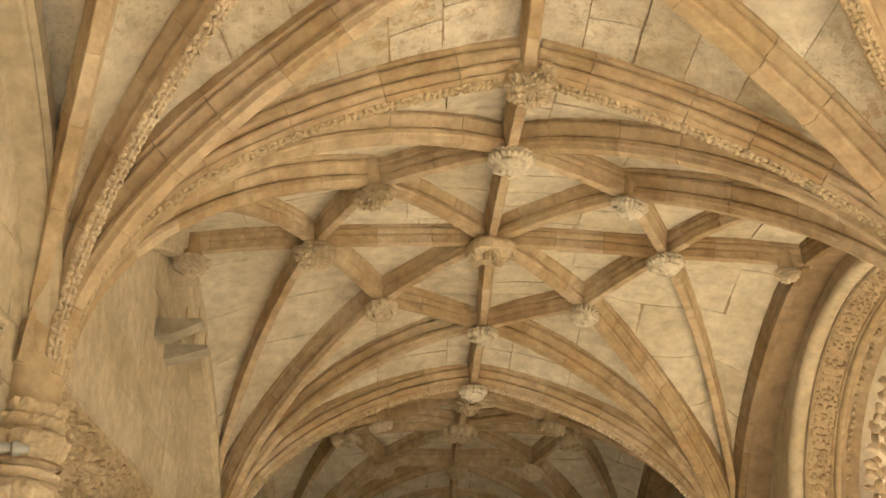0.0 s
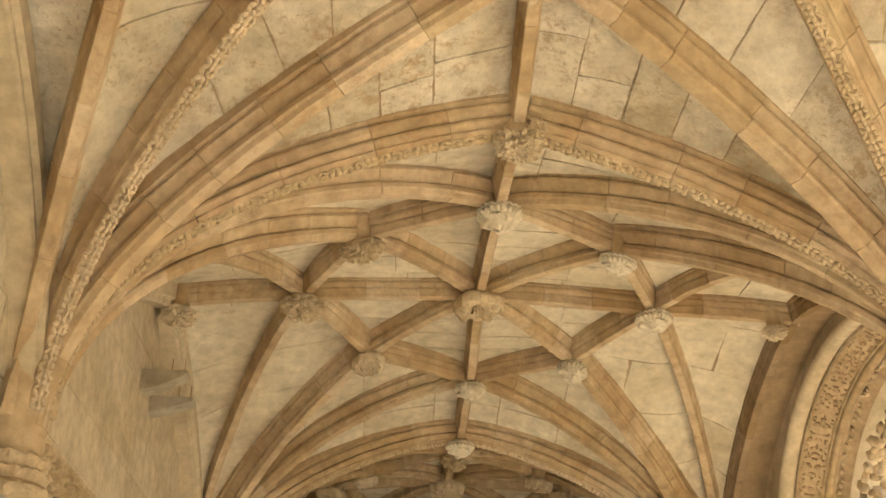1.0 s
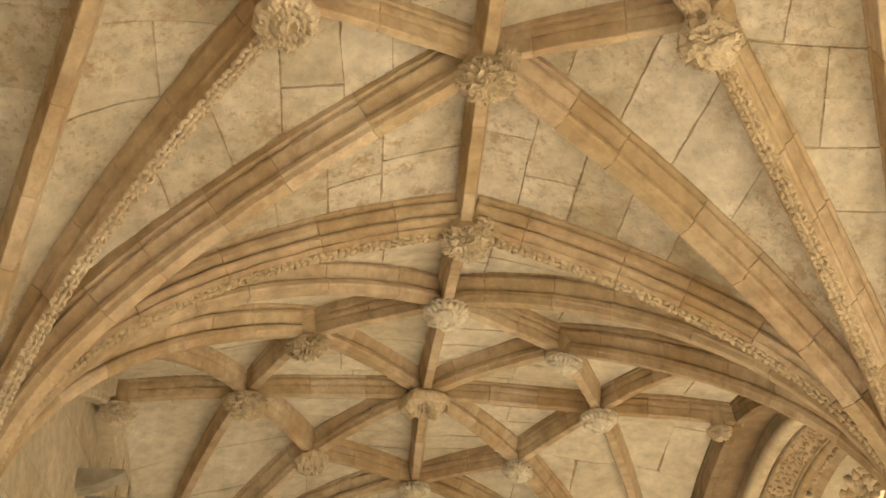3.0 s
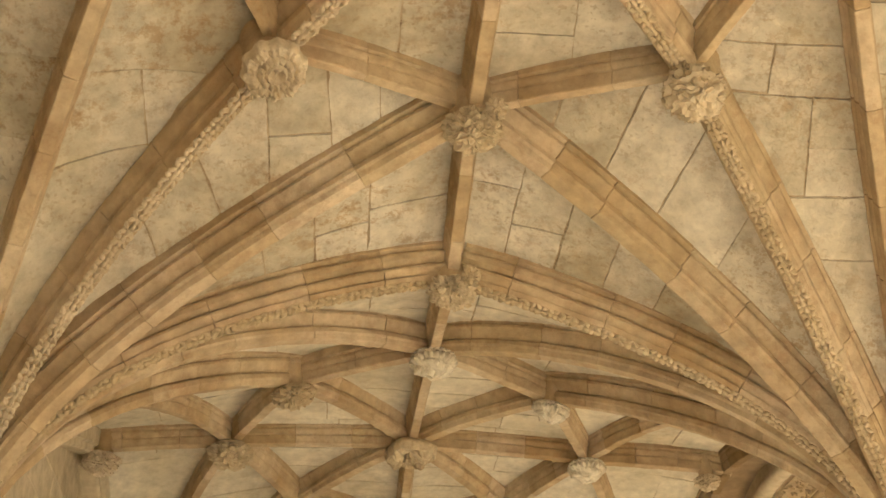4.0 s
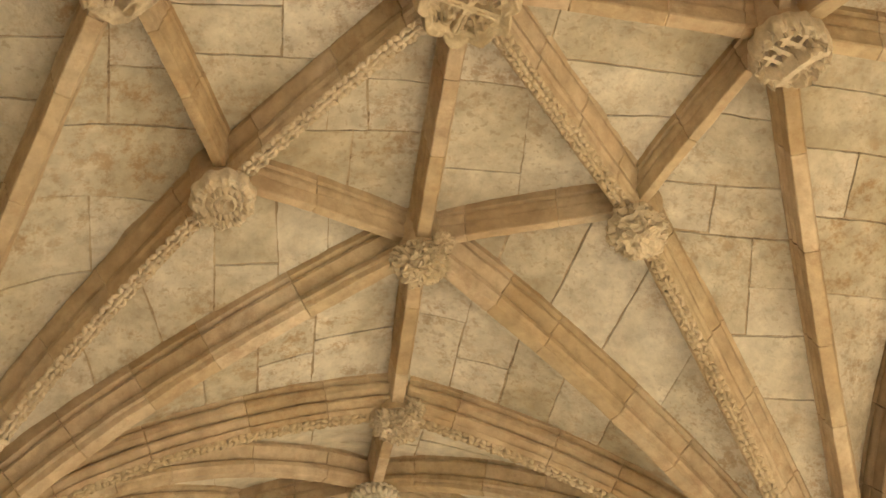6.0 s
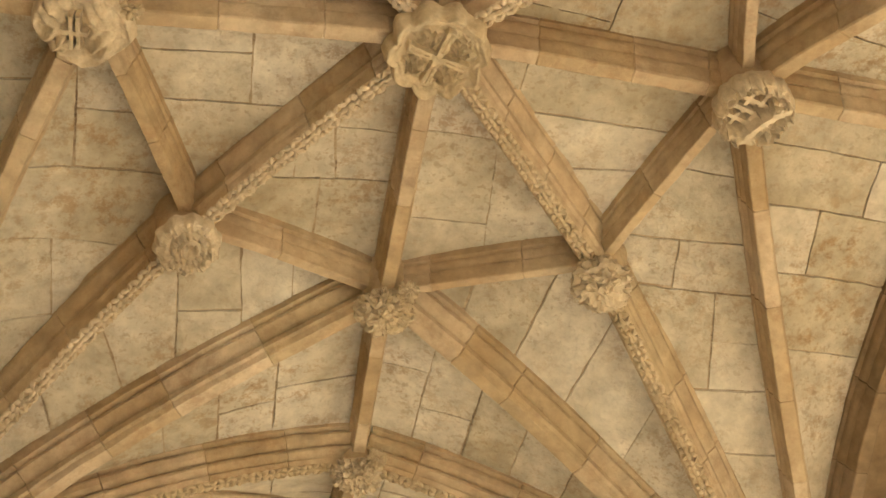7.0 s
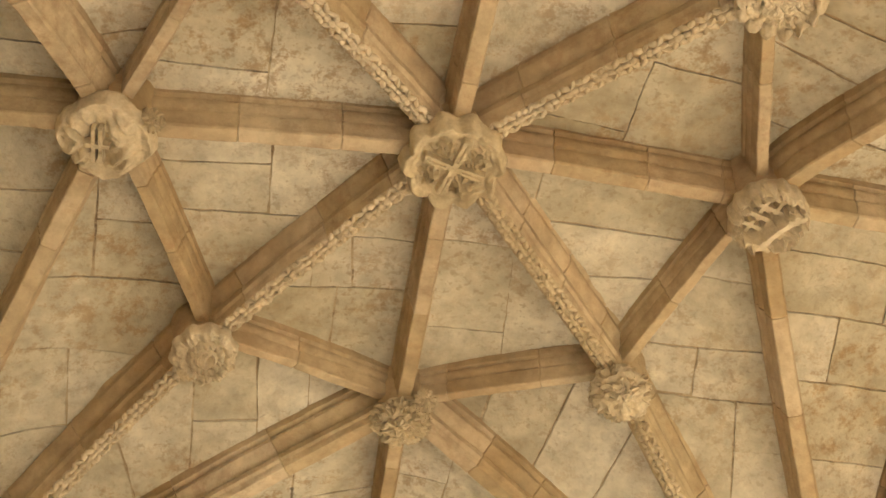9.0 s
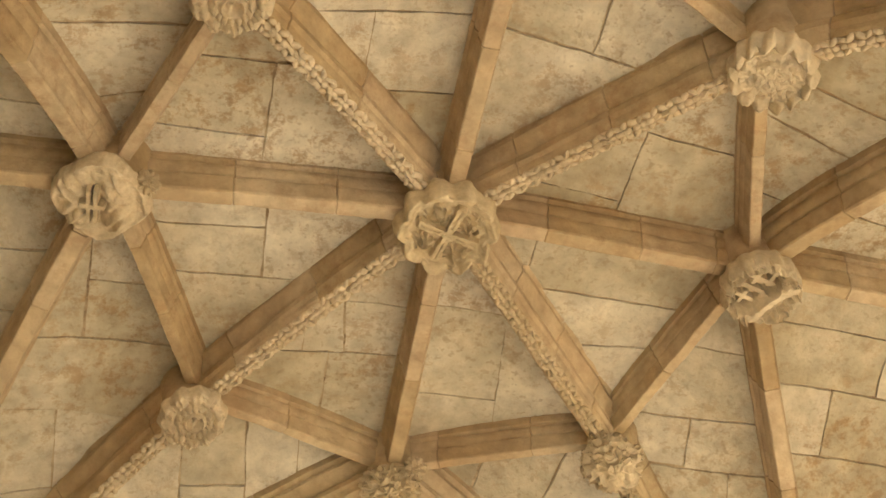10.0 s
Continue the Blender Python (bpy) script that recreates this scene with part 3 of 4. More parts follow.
    if style == "knot":
        return 0.30 * (1 - r * r) + 0.36 * strands(q * 1.55) + 0.06 * strands(q * 3.3) + 0.6 * fine
    if style == "shell":
        flutes = bump(r - 0.86, 0.15) * (0.2 + 0.8 * abs(math.cos(11 * a + ph / 2)) ** 0.6)
        swirl = (r < 0.72) * (0.5 + 0.5 * math.sin(3 * a + 9 * r + ph)) * (1 - bump(r - 0.72, 0.08))
        return 0.22 * (1 - r * r) + 0.26 * flutes + 0.30 * swirl * (0.6 + 0.4 * leafy) + 0.5 * fine
    sw = math.sin(5 * a + 5.5 * r + ph)
    return 0.26 * (1 - r * r) + 0.07 * sw * math.sin(min(1, r * 1.1) * math.pi) + 0.24 * leafy + 0.24 * strands(q * 2.3) + 1.5 * fine


LOBES = {"rosette": (10, 0.05), "cross": (10, 0.06), "badge": (4, 0.07), "globe": (14, 0.03), "trefoil": (14, 0.05), "knot": (6, 0.04), "shell": (22, 0.05), "leaf": (7, 0.06)}


BALLS = ("leaf", "knot", "shell")


def boss(at, radius, style, seed, label, lean=None, sprig=None, coarse=False, wide=True):
    """A carved boss: a polar relief that faces down, and the drum on which the ribs meet."""
    r0 = random.Random(seed)
    root = empty("roof_boss", label, "roof boss", "roof bosses", "", at)
    nr, na = (24, 72) if coarse else (60, 176)
    ph = r0.uniform(0, 6.28)
    if lean:
        root.rotation_mode = "QUATERNION"
        root.rotation_quaternion = Vector((0, 0, -1)).rotation_difference(Vector((lean[0], lean[1], -1)).normalized())
    verts, faces = [], []
    lobes, wave = LOBES[style]
    for i in range(nr + 1):
        r = i / nr
        for j in range(na):
            a = 2 * math.pi * j / na
            edge = 1 + (wave * math.cos(lobes * a + ph) + 0.05 * noise.noise((math.cos(a) * 2.5, math.sin(a) * 2.5, seed)) + 0.03 * noise.noise((math.cos(a) * 9, math.sin(a) * 9, seed))) * r * r
            fall = 0.0 if r < 0.9 else ((r - 0.9) / 0.1) ** 2 * 0.28
            h = relief(style, r, a, seed, ph)
            if style in BALLS:
                th, swell = r * 1.8, radius * edge * (0.92 + 0.75 * (h - 0.25 * (1 - r * r) - 0.15))
                verts.append(Vector((swell * math.sin(th) * math.cos(a), swell * math.sin(th) * math.sin(a), -0.72 * swell * math.cos(th) + 0.1 * radius)))
            else:
                verts.append(Vector((radius * r * edge * math.cos(a), radius * r * edge * math.sin(a), -radius * (h - fall))))
    for i in range(nr):
        for j in range(na):
            k = (j + 1) % na
            faces.append((i * na + j, (i + 1) * na + j, (i + 1) * na + k, i * na + k))
    top = nr * na
    for ring, (rr, zz) in enumerate(((0.95, 0.30), (0.88, 0.40), (0.76, 0.46))):
        k0 = len(verts)
        for j in range(na):
            a = 2 * math.pi * j / na
            wob = 1 + wave * math.cos(lobes * a + ph) * (1.3 if ring == 0 else 0.8) + 0.04 * noise.noise((math.cos(a) * 6, math.sin(a) * 6, seed + ring))
            verts.append(Vector((radius * rr * wob * math.cos(a), radius * rr * wob * math.sin(a), radius * zz)))
        prev = top if ring == 0 else k0 - na
        for j in range(na):
            k = (j + 1) % na
            faces.append((prev + j, k0 + j, k0 + k, prev + k))
    mesh_object("carving", verts, faces, PALE if style == "shell" else BOSS, root, smooth=50)
    bm = bmesh.new()
    bmesh.ops.create_cone(bm, cap_ends=True, segments=28, radius1=radius * (0.80 if wide else 0.58), radius2=radius * (0.86 if wide else 0.62), depth=0.36)
    bmesh.ops.translate(bm, verts=bm.verts, vec=(0, 0, 0.18 + radius * 0.44))
    part("drum", bm, RIB, root, smooth=40)
    if sprig:
        bm = bmesh.new()
        bmesh.ops.create_icosphere(bm, subdivisions=4, radius=1)
        for v in bm.verts:
            q = v.co * 2.1 + Vector((seed, 0, 0))
            k = 0.75 + 0.45 * cells(q) + 0.25 * noise.noise(q * 2.4)
            v.co = Vector((sprig[0] + v.co.x * 0.065 * k, sprig[1] + v.co.y * 0.05 * k, 0.06 + v.co.z * 0.075 * k))
        part("leaf_sprig", bm, BOSS, root, "curled leaf carved beside the boss", smooth=50)
    return root


LABELS = {"cross": "large carved limestone boss with a cross in a scalloped rim", "rosette": "carved limestone boss shaped as a petalled rosette",
          "globe": "carved limestone boss with a banded openwork globe", "leaf": "carved limestone boss of crumpled leaves", "knot": "carved limestone boss of knotted stems",
          "badge": "carved limestone boss with a barred badge between fronds", "trefoil": "carved limestone boss with a trefoil in a ring of petals",
          "shell": "pale carved limestone boss with a fluted rim and swirling leaf"}
STYLES = {"O": ("cross", 0.27), "sl": ("badge", 0.235), "sr": ("globe", 0.215), "dln": ("rosette", 0.18), "dlf": ("rosette", 0.19), "drf": ("knot", 0.175), "drn": ("trefoil", 0.20),
          "an": ("leaf", 0.18), "af": ("leaf", 0.18), "bf": ("leaf", 0.165), "bn": ("leaf", 0.165), "wl": ("leaf", 0.17), "wr": ("leaf", 0.13)}
FAR_STYLES = {"O": ("badge", 0.25), "sl": ("leaf", 0.20), "sr": ("shell", 0.19), "dln": ("leaf", 0.18), "dlf": ("rosette", 0.18), "drn": ("shell", 0.17), "drf": ("shell", 0.17),
              "an": ("shell", 0.20), "af": ("shell", 0.18), "bf": ("shell", 0.18), "wl": ("leaf", 0.17), "wr": ("leaf", 0.12)}
SPRIGS = {"af": (0.13, -0.16), "sl": (0.21, -0.10), "bf": (0.12, -0.16)}
seed = 1
for nm, bay, y in BAYS:
    for key, p in bay.items():
        if key == "bn" and nm != "back":
            continue
        style, radius = (FAR_STYLES if nm == "two" else STYLES)[key]
        lean = ((bay["O"][0] - p[0]) * 0.2, (bay["O"][1] - p[1]) * 0.2) if key[0] == "d" else None
        boss(p, radius, style, seed, LABELS[style], lean, SPRIGS.get(key) if nm == "one" else None, nm in ("three", "back"), nm != "two")
        seed += 1

# ---- walls, floor, roof, courtyard ----
Y0, Y1 = -1.5 * LEN - 0.2, 2.5 * LEN + 0.2


def slab(name, x0, x1, y0, y1, z0, z1, material, label, category):
    bm = bmesh.new()
    box(bm, x0, x1, y0, y1, z0, z1)
    return tagged(part(name, bm, material, None), label, category, "", "structure")


slab("floor", -3.8, 5.4, Y0, Y1, -0.2, 0.0, FLOOR, "worn limestone slab floor of the gallery", "floor")
slab("ground", -400, 400, -400, 400, -0.6, -0.2, GROUND, "pale paved and sanded courtyard ground", "ground")
# unseen wall, added to cut the low sky light that enters the arcade
slab("wall_court_1", 44, 50, -40, 40, -0.2, 14, WALL, "far limestone wing across the courtyard", "wall")
slab("roof", -3.8, 5.4, Y0 - 0.4, Y1 + 0.4, 7.2, 7.5, MORTAR, "stone terrace over the vault", "roof")
wall_west = slab("wall_west", -3.8, -WALL_X - 0.010, Y0, Y1, 0, 7.2, MORTAR, "pale limestone ashlar wall of the gallery", "wall")
slab("wall_north", -3.8, 5.4, Y1, Y1 + 0.4, 0, 7.2, WALL, "plain limestone end wall of the gallery", "wall")
# south end left open, out of view, to let light in from behind
slab("wall_south_1", -3.8, -2.6, Y0 - 0.4, Y0, 0, 7.2, WALL, "plain limestone end wall of the gallery", "wall")
slab("wall_south_2", 2.6, 5.4, Y0 - 0.4, Y0, 0, 7.2, WALL, "plain limestone end wall of the gallery", "wall")
slab("wall_south_3", -2.6, 2.6, Y0 - 0.4, Y0, 4.6, 7.2, WALL, "plain limestone wall over the end opening", "wall")

# the arcade wall on the courtyard side, with a round opening in each bay
FACE_X, BACK_X = 3.5, 5.3
ARC_A, ARC_SPRING, ARC_TOP = 2.55, 4.05, 6.15


def arc_points(yc, inset, n=48):
    """From the foot of one jamb over the arch to the foot of the other."""
    a, h = ARC_A - inset, ARC_TOP - ARC_SPRING - inset
    pts = [(yc + a, 0.9), (yc + a, 2.5)]
    for i in range(n + 1):
        t = math.pi * i / n
        pts.append((yc + a * math.cos(t), ARC_SPRING + h * math.sin(t)))
    return pts + [(yc - a, 2.5), (yc - a, 0.9)]


def arcade_bay(y, yc, number, open_bay):
    y0, y1 = y - LEN / 2, y + LEN / 2
    # closed bay: a low gap is added to let a little light in
    if not open_bay:
        slab(f"wall_east_{number}", FACE_X, BACK_X, y0 + 1.3, y1, 0, 7.2, WALL, "plain limestone wall on the courtyard side", "wall")
        slab(f"lintel_{number}", FACE_X, BACK_X, y0, y0 + 1.3, 3.0, 7.2, WALL, "limestone wall over a low passage to the courtyard", "wall")
        return
    outline = arc_points(yc, 0.0)
    n = len(outline)
    verts, faces = [], []
    for x in (FACE_X, BACK_X):
        for py, pz in outline:
            verts.append((x, py, pz))
    for k in (0, n):
        b = len(verts)
        x = FACE_X if k == 0 else BACK_X
        verts += [(x, y1, 0.9), (x, y1, 7.2), (x, y0, 7.2), (x, y0, 0.9)]
        half = n // 2
        for i in range(n - 1):
            corner = b + 1 if i < half else b + 2
            faces.append((k + i, k + i + 1, corner))
        faces += [(k, b + 1, b), (k + half, b + 2, b + 1), (k + n - 1, b + 3, b + 2)]
    for i in range(n - 1):
        faces.append((i, i + 1, n + i + 1, n + i))
    tagged(mesh_object(f"wall_east_{number}", verts, faces, WALL), "limestone arcade wall with a wide round-arched opening", "wall", "", "structure")
    slab(f"parapet_{number}", FACE_X, BACK_X, y0, y1, 0, 0.9, WALL, "low limestone parapet under the arcade opening", "wall")
    # mouldings that step in through the thickness: (depth into the wall, inward offset)
    root = empty("archivolt", "limestone archivolt with rolls and a carved foliage frieze", "archivolt", "archivolts of the arcade", "structure")

    def band(name, prof, material, label=""):
        v, f = [], []
        m = len(prof)
        for i in range(n):
            for dx, ins in prof:
                py, pz = arc_points(yc, ins)[i]
                v.append((FACE_X + dx, py, pz))
        for i in range(n - 1):
            for j in range(m - 1):
                f.append((i * m + j, i * m + j + 1, (i + 1) * m + j + 1, (i + 1) * m + j))
        return mesh_object(name, v, f, material, root, label, smooth=40)

    def roll(x, ins, r):
        return [(x + r * math.cos(t), ins + r * math.sin(t) * 0.9) for t in [math.pi * (1.15 - 1.3 * k / 10) for k in range(11)]]

    band("roll_moulding", roll(0.06, 0.0, 0.09), WALL, "pale roll moulding")
    band("frieze_bed", [(0.15, -0.01), (0.16, 0.03), (0.45, 0.10), (0.46, 0.14)], JAMB)
    band("roll_moulding", roll(0.50, 0.13, 0.045), JAMB, "pale roll moulding")
    band("hollow_moulding", [(0.54, 0.13), (0.57, 0.10), (0.62, 0.09), (0.68, 0.12), (0.72, 0.17)], JAMB)
    # the foliage frieze: scrolls cut into the band
    lines = [Curve([(0, a, b) for a, b in arc_points(yc, ins)]) for ins in (0.02, 0.09)]
    nl, nw = 620, 22
    v, f = [], []
    for a in range(nl + 1):
        p0, u0, _ = lines[0].at(lines[0].s[-1] * a / nl)
        p1, _, _ = lines[1].at(lines[1].s[-1] * a / nl)
        centre = Vector((0, yc, 4.0))
        for b in range(nw + 1):
            k = b / nw
            p = p0.lerp(p1, k)
            s_at = lines[0].s[-1] * a / nl
            c = cells(Vector((abs(k - 0.5) * 4.6, s_at * 14, number * 3.1)))
            block = 0.0 if abs((s_at / 0.42) % 1 - 0.5) > 0.48 else 1.0
            rim = 1.0 if k < 0.08 or k > 0.92 else 0.0
            inward = (centre - p).normalized()
            v.append(Vector((FACE_X + 0.165 + 0.28 * k, p.y, p.z)) + inward * (0.06 * max(c * block, rim) - 0.02))
    for a in range(nl):
        for b in range(nw):
            q = a * (nw + 1) + b
            f.append((q, q + 1, q + nw + 2, q + nw + 1))
    mesh_object("foliage_frieze", v, f, JAMB, root, "carved foliage frieze", smooth=40)
    # open tracery in the outer half of the opening: mullions, sub-arches and a ring, all of one thick section
    tracery = empty("tracery", "pale limestone tracery with mullions and round sub-arches", "tracery", "tracery of the arcade", "structure")
    tx = FACE_X + 1.28

    # bars are thickened in bay two to hold back light from the courtyard
    heavy = {1: 0.75, 2: 1.7}.get(number, 0.75)

    def bar(name, pts, half=0.10, deep=0.15):
        half = half * heavy
        v, f = [], []
        sec = [(-deep, -half * 0.5), (-deep * 0.5, -half), (deep * 0.5, -half), (deep, -half * 0.5), (deep, half * 0.5), (deep * 0.5, half), (-deep * 0.5, half), (-deep, half * 0.5)]
        k = len(pts)
        for q in range(k):
            t = (Vector(pts[min(q + 1, k - 1)]) - Vector(pts[max(q - 1, 0)])).normalized()
            for dx, w in sec:
                v.append((tx + dx, pts[q][0] - t.y * w, pts[q][1] + t.x * w))
        for q in range(k - 1):
            for j in range(8):
                f.append((q * 8 + j, q * 8 + (j + 1) % 8, (q + 1) * 8 + (j + 1) % 8, (q + 1) * 8 + j))
        mesh_object(name, v, f, CARVED, tracery, smooth=35)

    half_w = ARC_A - 0.3
    for k in (-0.5, 0.0, 0.5):
        bar("mullion", [(yc + k * half_w * 2 * 0.5, 0.9), (yc + k * half_w, 3.2)], 0.09)
    for k in range(4):
        c = yc + half_w * (-0.75 + 0.5 * k)
        bar("sub_arch", [(c + half_w * 0.25 * math.cos(math.pi * q / 14), 3.15 + half_w * 0.27 * math.sin(math.pi * q / 14)) for q in range(15)], 0.15)
    for k in (-0.5, 0.5):
        c = yc + half_w * k
        bar("sub_arch", [(c + half_w * 0.5 * math.cos(math.pi * q / 20), 3.3 + half_w * 0.62 * math.sin(math.pi * q / 20)) for q in range(21)], 0.22)
    bar("ring", [(yc + 0.5 * math.cos(math.pi * q / 14), 5.05 + 0.5 * math.sin(math.pi * q / 14)) for q in range(29)], 0.2)
    # carved scrolls on the frieze and knobs in the hollow
    r1 = random.Random(number)
    ico = bmesh.new()
    bmesh.ops.create_icosphere(ico, subdivisions=1, radius=1)
    iv = [q.co.copy() for q in ico.verts]
    jf = [tuple(q.index for q in f.verts) for f in ico.faces]
    ico.free()
    for name, d0, d1, i0, i1, rows, size, step in (("knobs", 0.61, 0.63, 0.10, 0.12, 1, 0.05, 0.085), ("tracery_carving", 0.74, 1.15, 0.28, 0.46, 5, 0.10, 0.13)):
        v, f = [], []
        line = [Vector((0, a, b)) for a, b in arc_points(yc, (i0 + i1) / 2)]
        c = Curve([tuple(q) for q in line])
        s = 0.4
        while s < c.s[-1] - 0.4:
            p, _, _ = c.at(s)
            for r in range(rows):
                if r1.random() < 0.1:
                    continue
                k = (r + 0.5 + r1.uniform(-0.25, 0.25)) / rows
                o = Vector((FACE_X + d0 + (d1 - d0) * k, p.y, p.z + 0.0)) + Vector((0, r1.uniform(-0.3, 0.3), r1.uniform(-0.3, 0.3))) * step
                mat = Euler((r1.uniform(0, 6), r1.uniform(0, 6), r1.uniform(0, 6))).to_matrix()
                sc = Vector((r1.uniform(0.6, 1.1), r1.uniform(0.35, 0.7), r1.uniform(0.35, 0.8))) * size
                b0 = len(v)
                for w in iv:
                    q = o + mat @ Vector((w.x * sc.x, w.y * sc.y, w.z * sc.z))
                    v.append(q + noise.noise_vector(q * 25) * size * 0.3)
                f += [tuple(b0 + t for t in g) for g in jf]
            s += step
        tagged(mesh_object(name, v, f, CARVED, root, "", smooth=60), kind="stuff")


for i, (nm, bay, y) in enumerate(BAYS):
    arcade_bay(y, y - 0.15, i + 1, nm != "three")
    # wall arch of the west side, flush with the lunette
    kind = SHAPE[2 if nm in ("two", "three") else 1]["wall"][-1]
    crown = lifted((-RIB_X, y, 6.17))
    run = rise((-RIB_X, y + LEN / 2 - 0.12, SPRING_Z), crown, kind) + list(reversed(rise((-RIB_X, y - LEN / 2 + 0.12, SPRING_Z), crown, kind)))[1:]
    sec = [(-3.26, 0.22), (-3.26, -0.01), (-3.05, -0.01), (-3.03, 0.01), (-3.03, 0.06), (-2.99, 0.08), (-2.99, 0.24)]
    v, f = [], []
    for px, py, pz in run:
        v += [(dx, py, pz + dz) for dx, dz in sec]
    for k in range(len(run) - 1):
        f += [(k * 7 + j, k * 7 + j + 1, k * 7 + j + 8, k * 7 + j + 7) for j in range(6)]
    tagged(mesh_object(f"wall_arch_{i + 1}", v, f, WALL, smooth=30), "plain pale limestone wall arch over the lunette", "wall arch", "", "structure")
    # deep soffit between the wall rib and the arcade wall, its shade put into the colour
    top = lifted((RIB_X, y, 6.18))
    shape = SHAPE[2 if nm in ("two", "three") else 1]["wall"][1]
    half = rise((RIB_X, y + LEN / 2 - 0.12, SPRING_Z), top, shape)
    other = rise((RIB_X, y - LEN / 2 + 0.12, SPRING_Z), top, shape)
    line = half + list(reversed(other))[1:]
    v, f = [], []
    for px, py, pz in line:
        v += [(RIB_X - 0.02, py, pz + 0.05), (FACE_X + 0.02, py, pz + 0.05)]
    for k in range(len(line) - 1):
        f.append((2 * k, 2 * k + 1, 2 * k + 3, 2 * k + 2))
    tagged(mesh_object(f"arch_soffit_{i + 1}", v, f, BROWN_SHADED, smooth=30), "plain brown limestone soffit between wall rib and arcade", "arch soffit", "", "structure")


# ---- springers: shafts, capitals and piers ----
def lathe(bm, prof, seg=40, lobes=0, amp=0.0):
    rings = []
    for r, z, la in prof:
        ring = []
        for j in range(seg):
            a = 2 * math.pi * j / seg
            rr = r * (1 + la * abs(math.sin(lobes * a / 2)))
            ring.append(bm.verts.new((rr * math.cos(a), rr * math.sin(a), z)))
        rings.append(ring)
    for r0, r1 in zip(rings, rings[1:]):
        for j in range(seg):
            k = (j + 1) % seg
            bm.faces.new((r0[j], r0[k], r1[k], r1[j]))
    bm.faces.new(rings[-1])
    bm.faces.new(list(reversed(rings[0])))


def respond(x, y):
    root = empty("wall_column", "ochre limestone wall column with a leafy carved capital", "column", "wall columns", "structure", (x, y, 0))
    bm = bmesh.new()
    lathe(bm, [(0.185, 0.0, 0), (0.185, 2.8, 0)])
    part("shaft", bm, RIB, root, smooth=40)
    bm = bmesh.new()
    tiers = [(2.88, 0.19, 0, 0), (2.93, 0.215, 0, 0), (2.98, 0.235, 10, 0.10), (3.05, 0.25, 10, 0.12), (3.10, 0.215, 10, 0.05), (3.14, 0.225, 10, 0.08), (3.21, 0.27, 10, 0.12), (3.27, 0.25, 10, 0.06),
             (3.29, 0.215, 0, 0), (3.315, 0.265, 0, 0), (3.34, 0.265, 0, 0), (3.36, 0.215, 0, 0), (3.40, 0.22, 8, 0.06), (3.48, 0.265, 8, 0.12), (3.55, 0.29, 8, 0.10), (3.585, 0.25, 8, 0.03),
             (3.60, 0.225, 0, 0), (3.63, 0.25, 16, 0.05), (3.66, 0.262, 16, 0.06), (3.68, 0.225, 0, 0), (3.70, 0.23, 18, 0.05), (3.735, 0.255, 18, 0.10), (3.755, 0.255, 18, 0.10), (3.765, 0.20, 0, 0)]
    seg, dense = 144, []
    for (z0, r0, n0, a0), (z1, r1, n1, a1) in zip(tiers, tiers[1:]):
        m = max(1, round((z1 - z0) / 0.012))
        dense += [(z0 + (z1 - z0) * k / m, r0 + (r1 - r0) * k / m, n0 or n1, a0 + (a1 - a0) * k / m) for k in range(m)]
    rings = []
    for zc, rc, lobes, amp in [(q[0] - 0.10, *q[1:]) for q in dense]:
        ring = []
        for j in range(seg):
            an = 2 * math.pi * j / seg
            rr = rc * (1 + amp * (abs(math.sin(lobes * an / 2)) - 0.6))
            q = Vector((math.cos(an) * 5.5 + x, math.sin(an) * 5.5 + y, zc * 24))
            carve = 0.5 - min(1.0, abs(noise.noise(q + noise.noise_vector(q * 0.6) * 0.8)) * 3)
            rr += 0.022 * carve if amp > 0.02 else 0.004 * noise.noise(q)
            ring.append(bm.verts.new((rr * math.cos(an), rr * math.sin(an), zc)))
        rings.append(ring)
    for r0, r1 in zip(rings, rings[1:]):
        for j in range(seg):
            k = (j + 1) % seg
            bm.faces.new((r0[j], r0[k], r1[k], r1[j]))
    part("capital", bm, CARVED, root, "carved capital with scalloped tiers and curling leaves", smooth=60)
    bm = bmesh.new()
    lathe(bm, [(0.20, 3.64, 0), (0.202, 4.0, 0), (0.21, 4.12, 0), (0.20, 4.18, 0), (0.12, 4.32, 0)])
    part("springer_block", bm, RIB, root, smooth=40)


for y in (-1.5 * LEN, -0.5 * LEN, 0.5 * LEN, 1.5 * LEN, 2.5 * LEN):
    respond(-SPRING_X - 0.04, y)
    respond(SPRING_X + 0.04, y)
    slab("pier", SPRING_X + 0.08, FACE_X + 0.02, y - 0.42, y + 0.42, 0, 3.95, WALL, "limestone pier between two arcade openings", "pier")

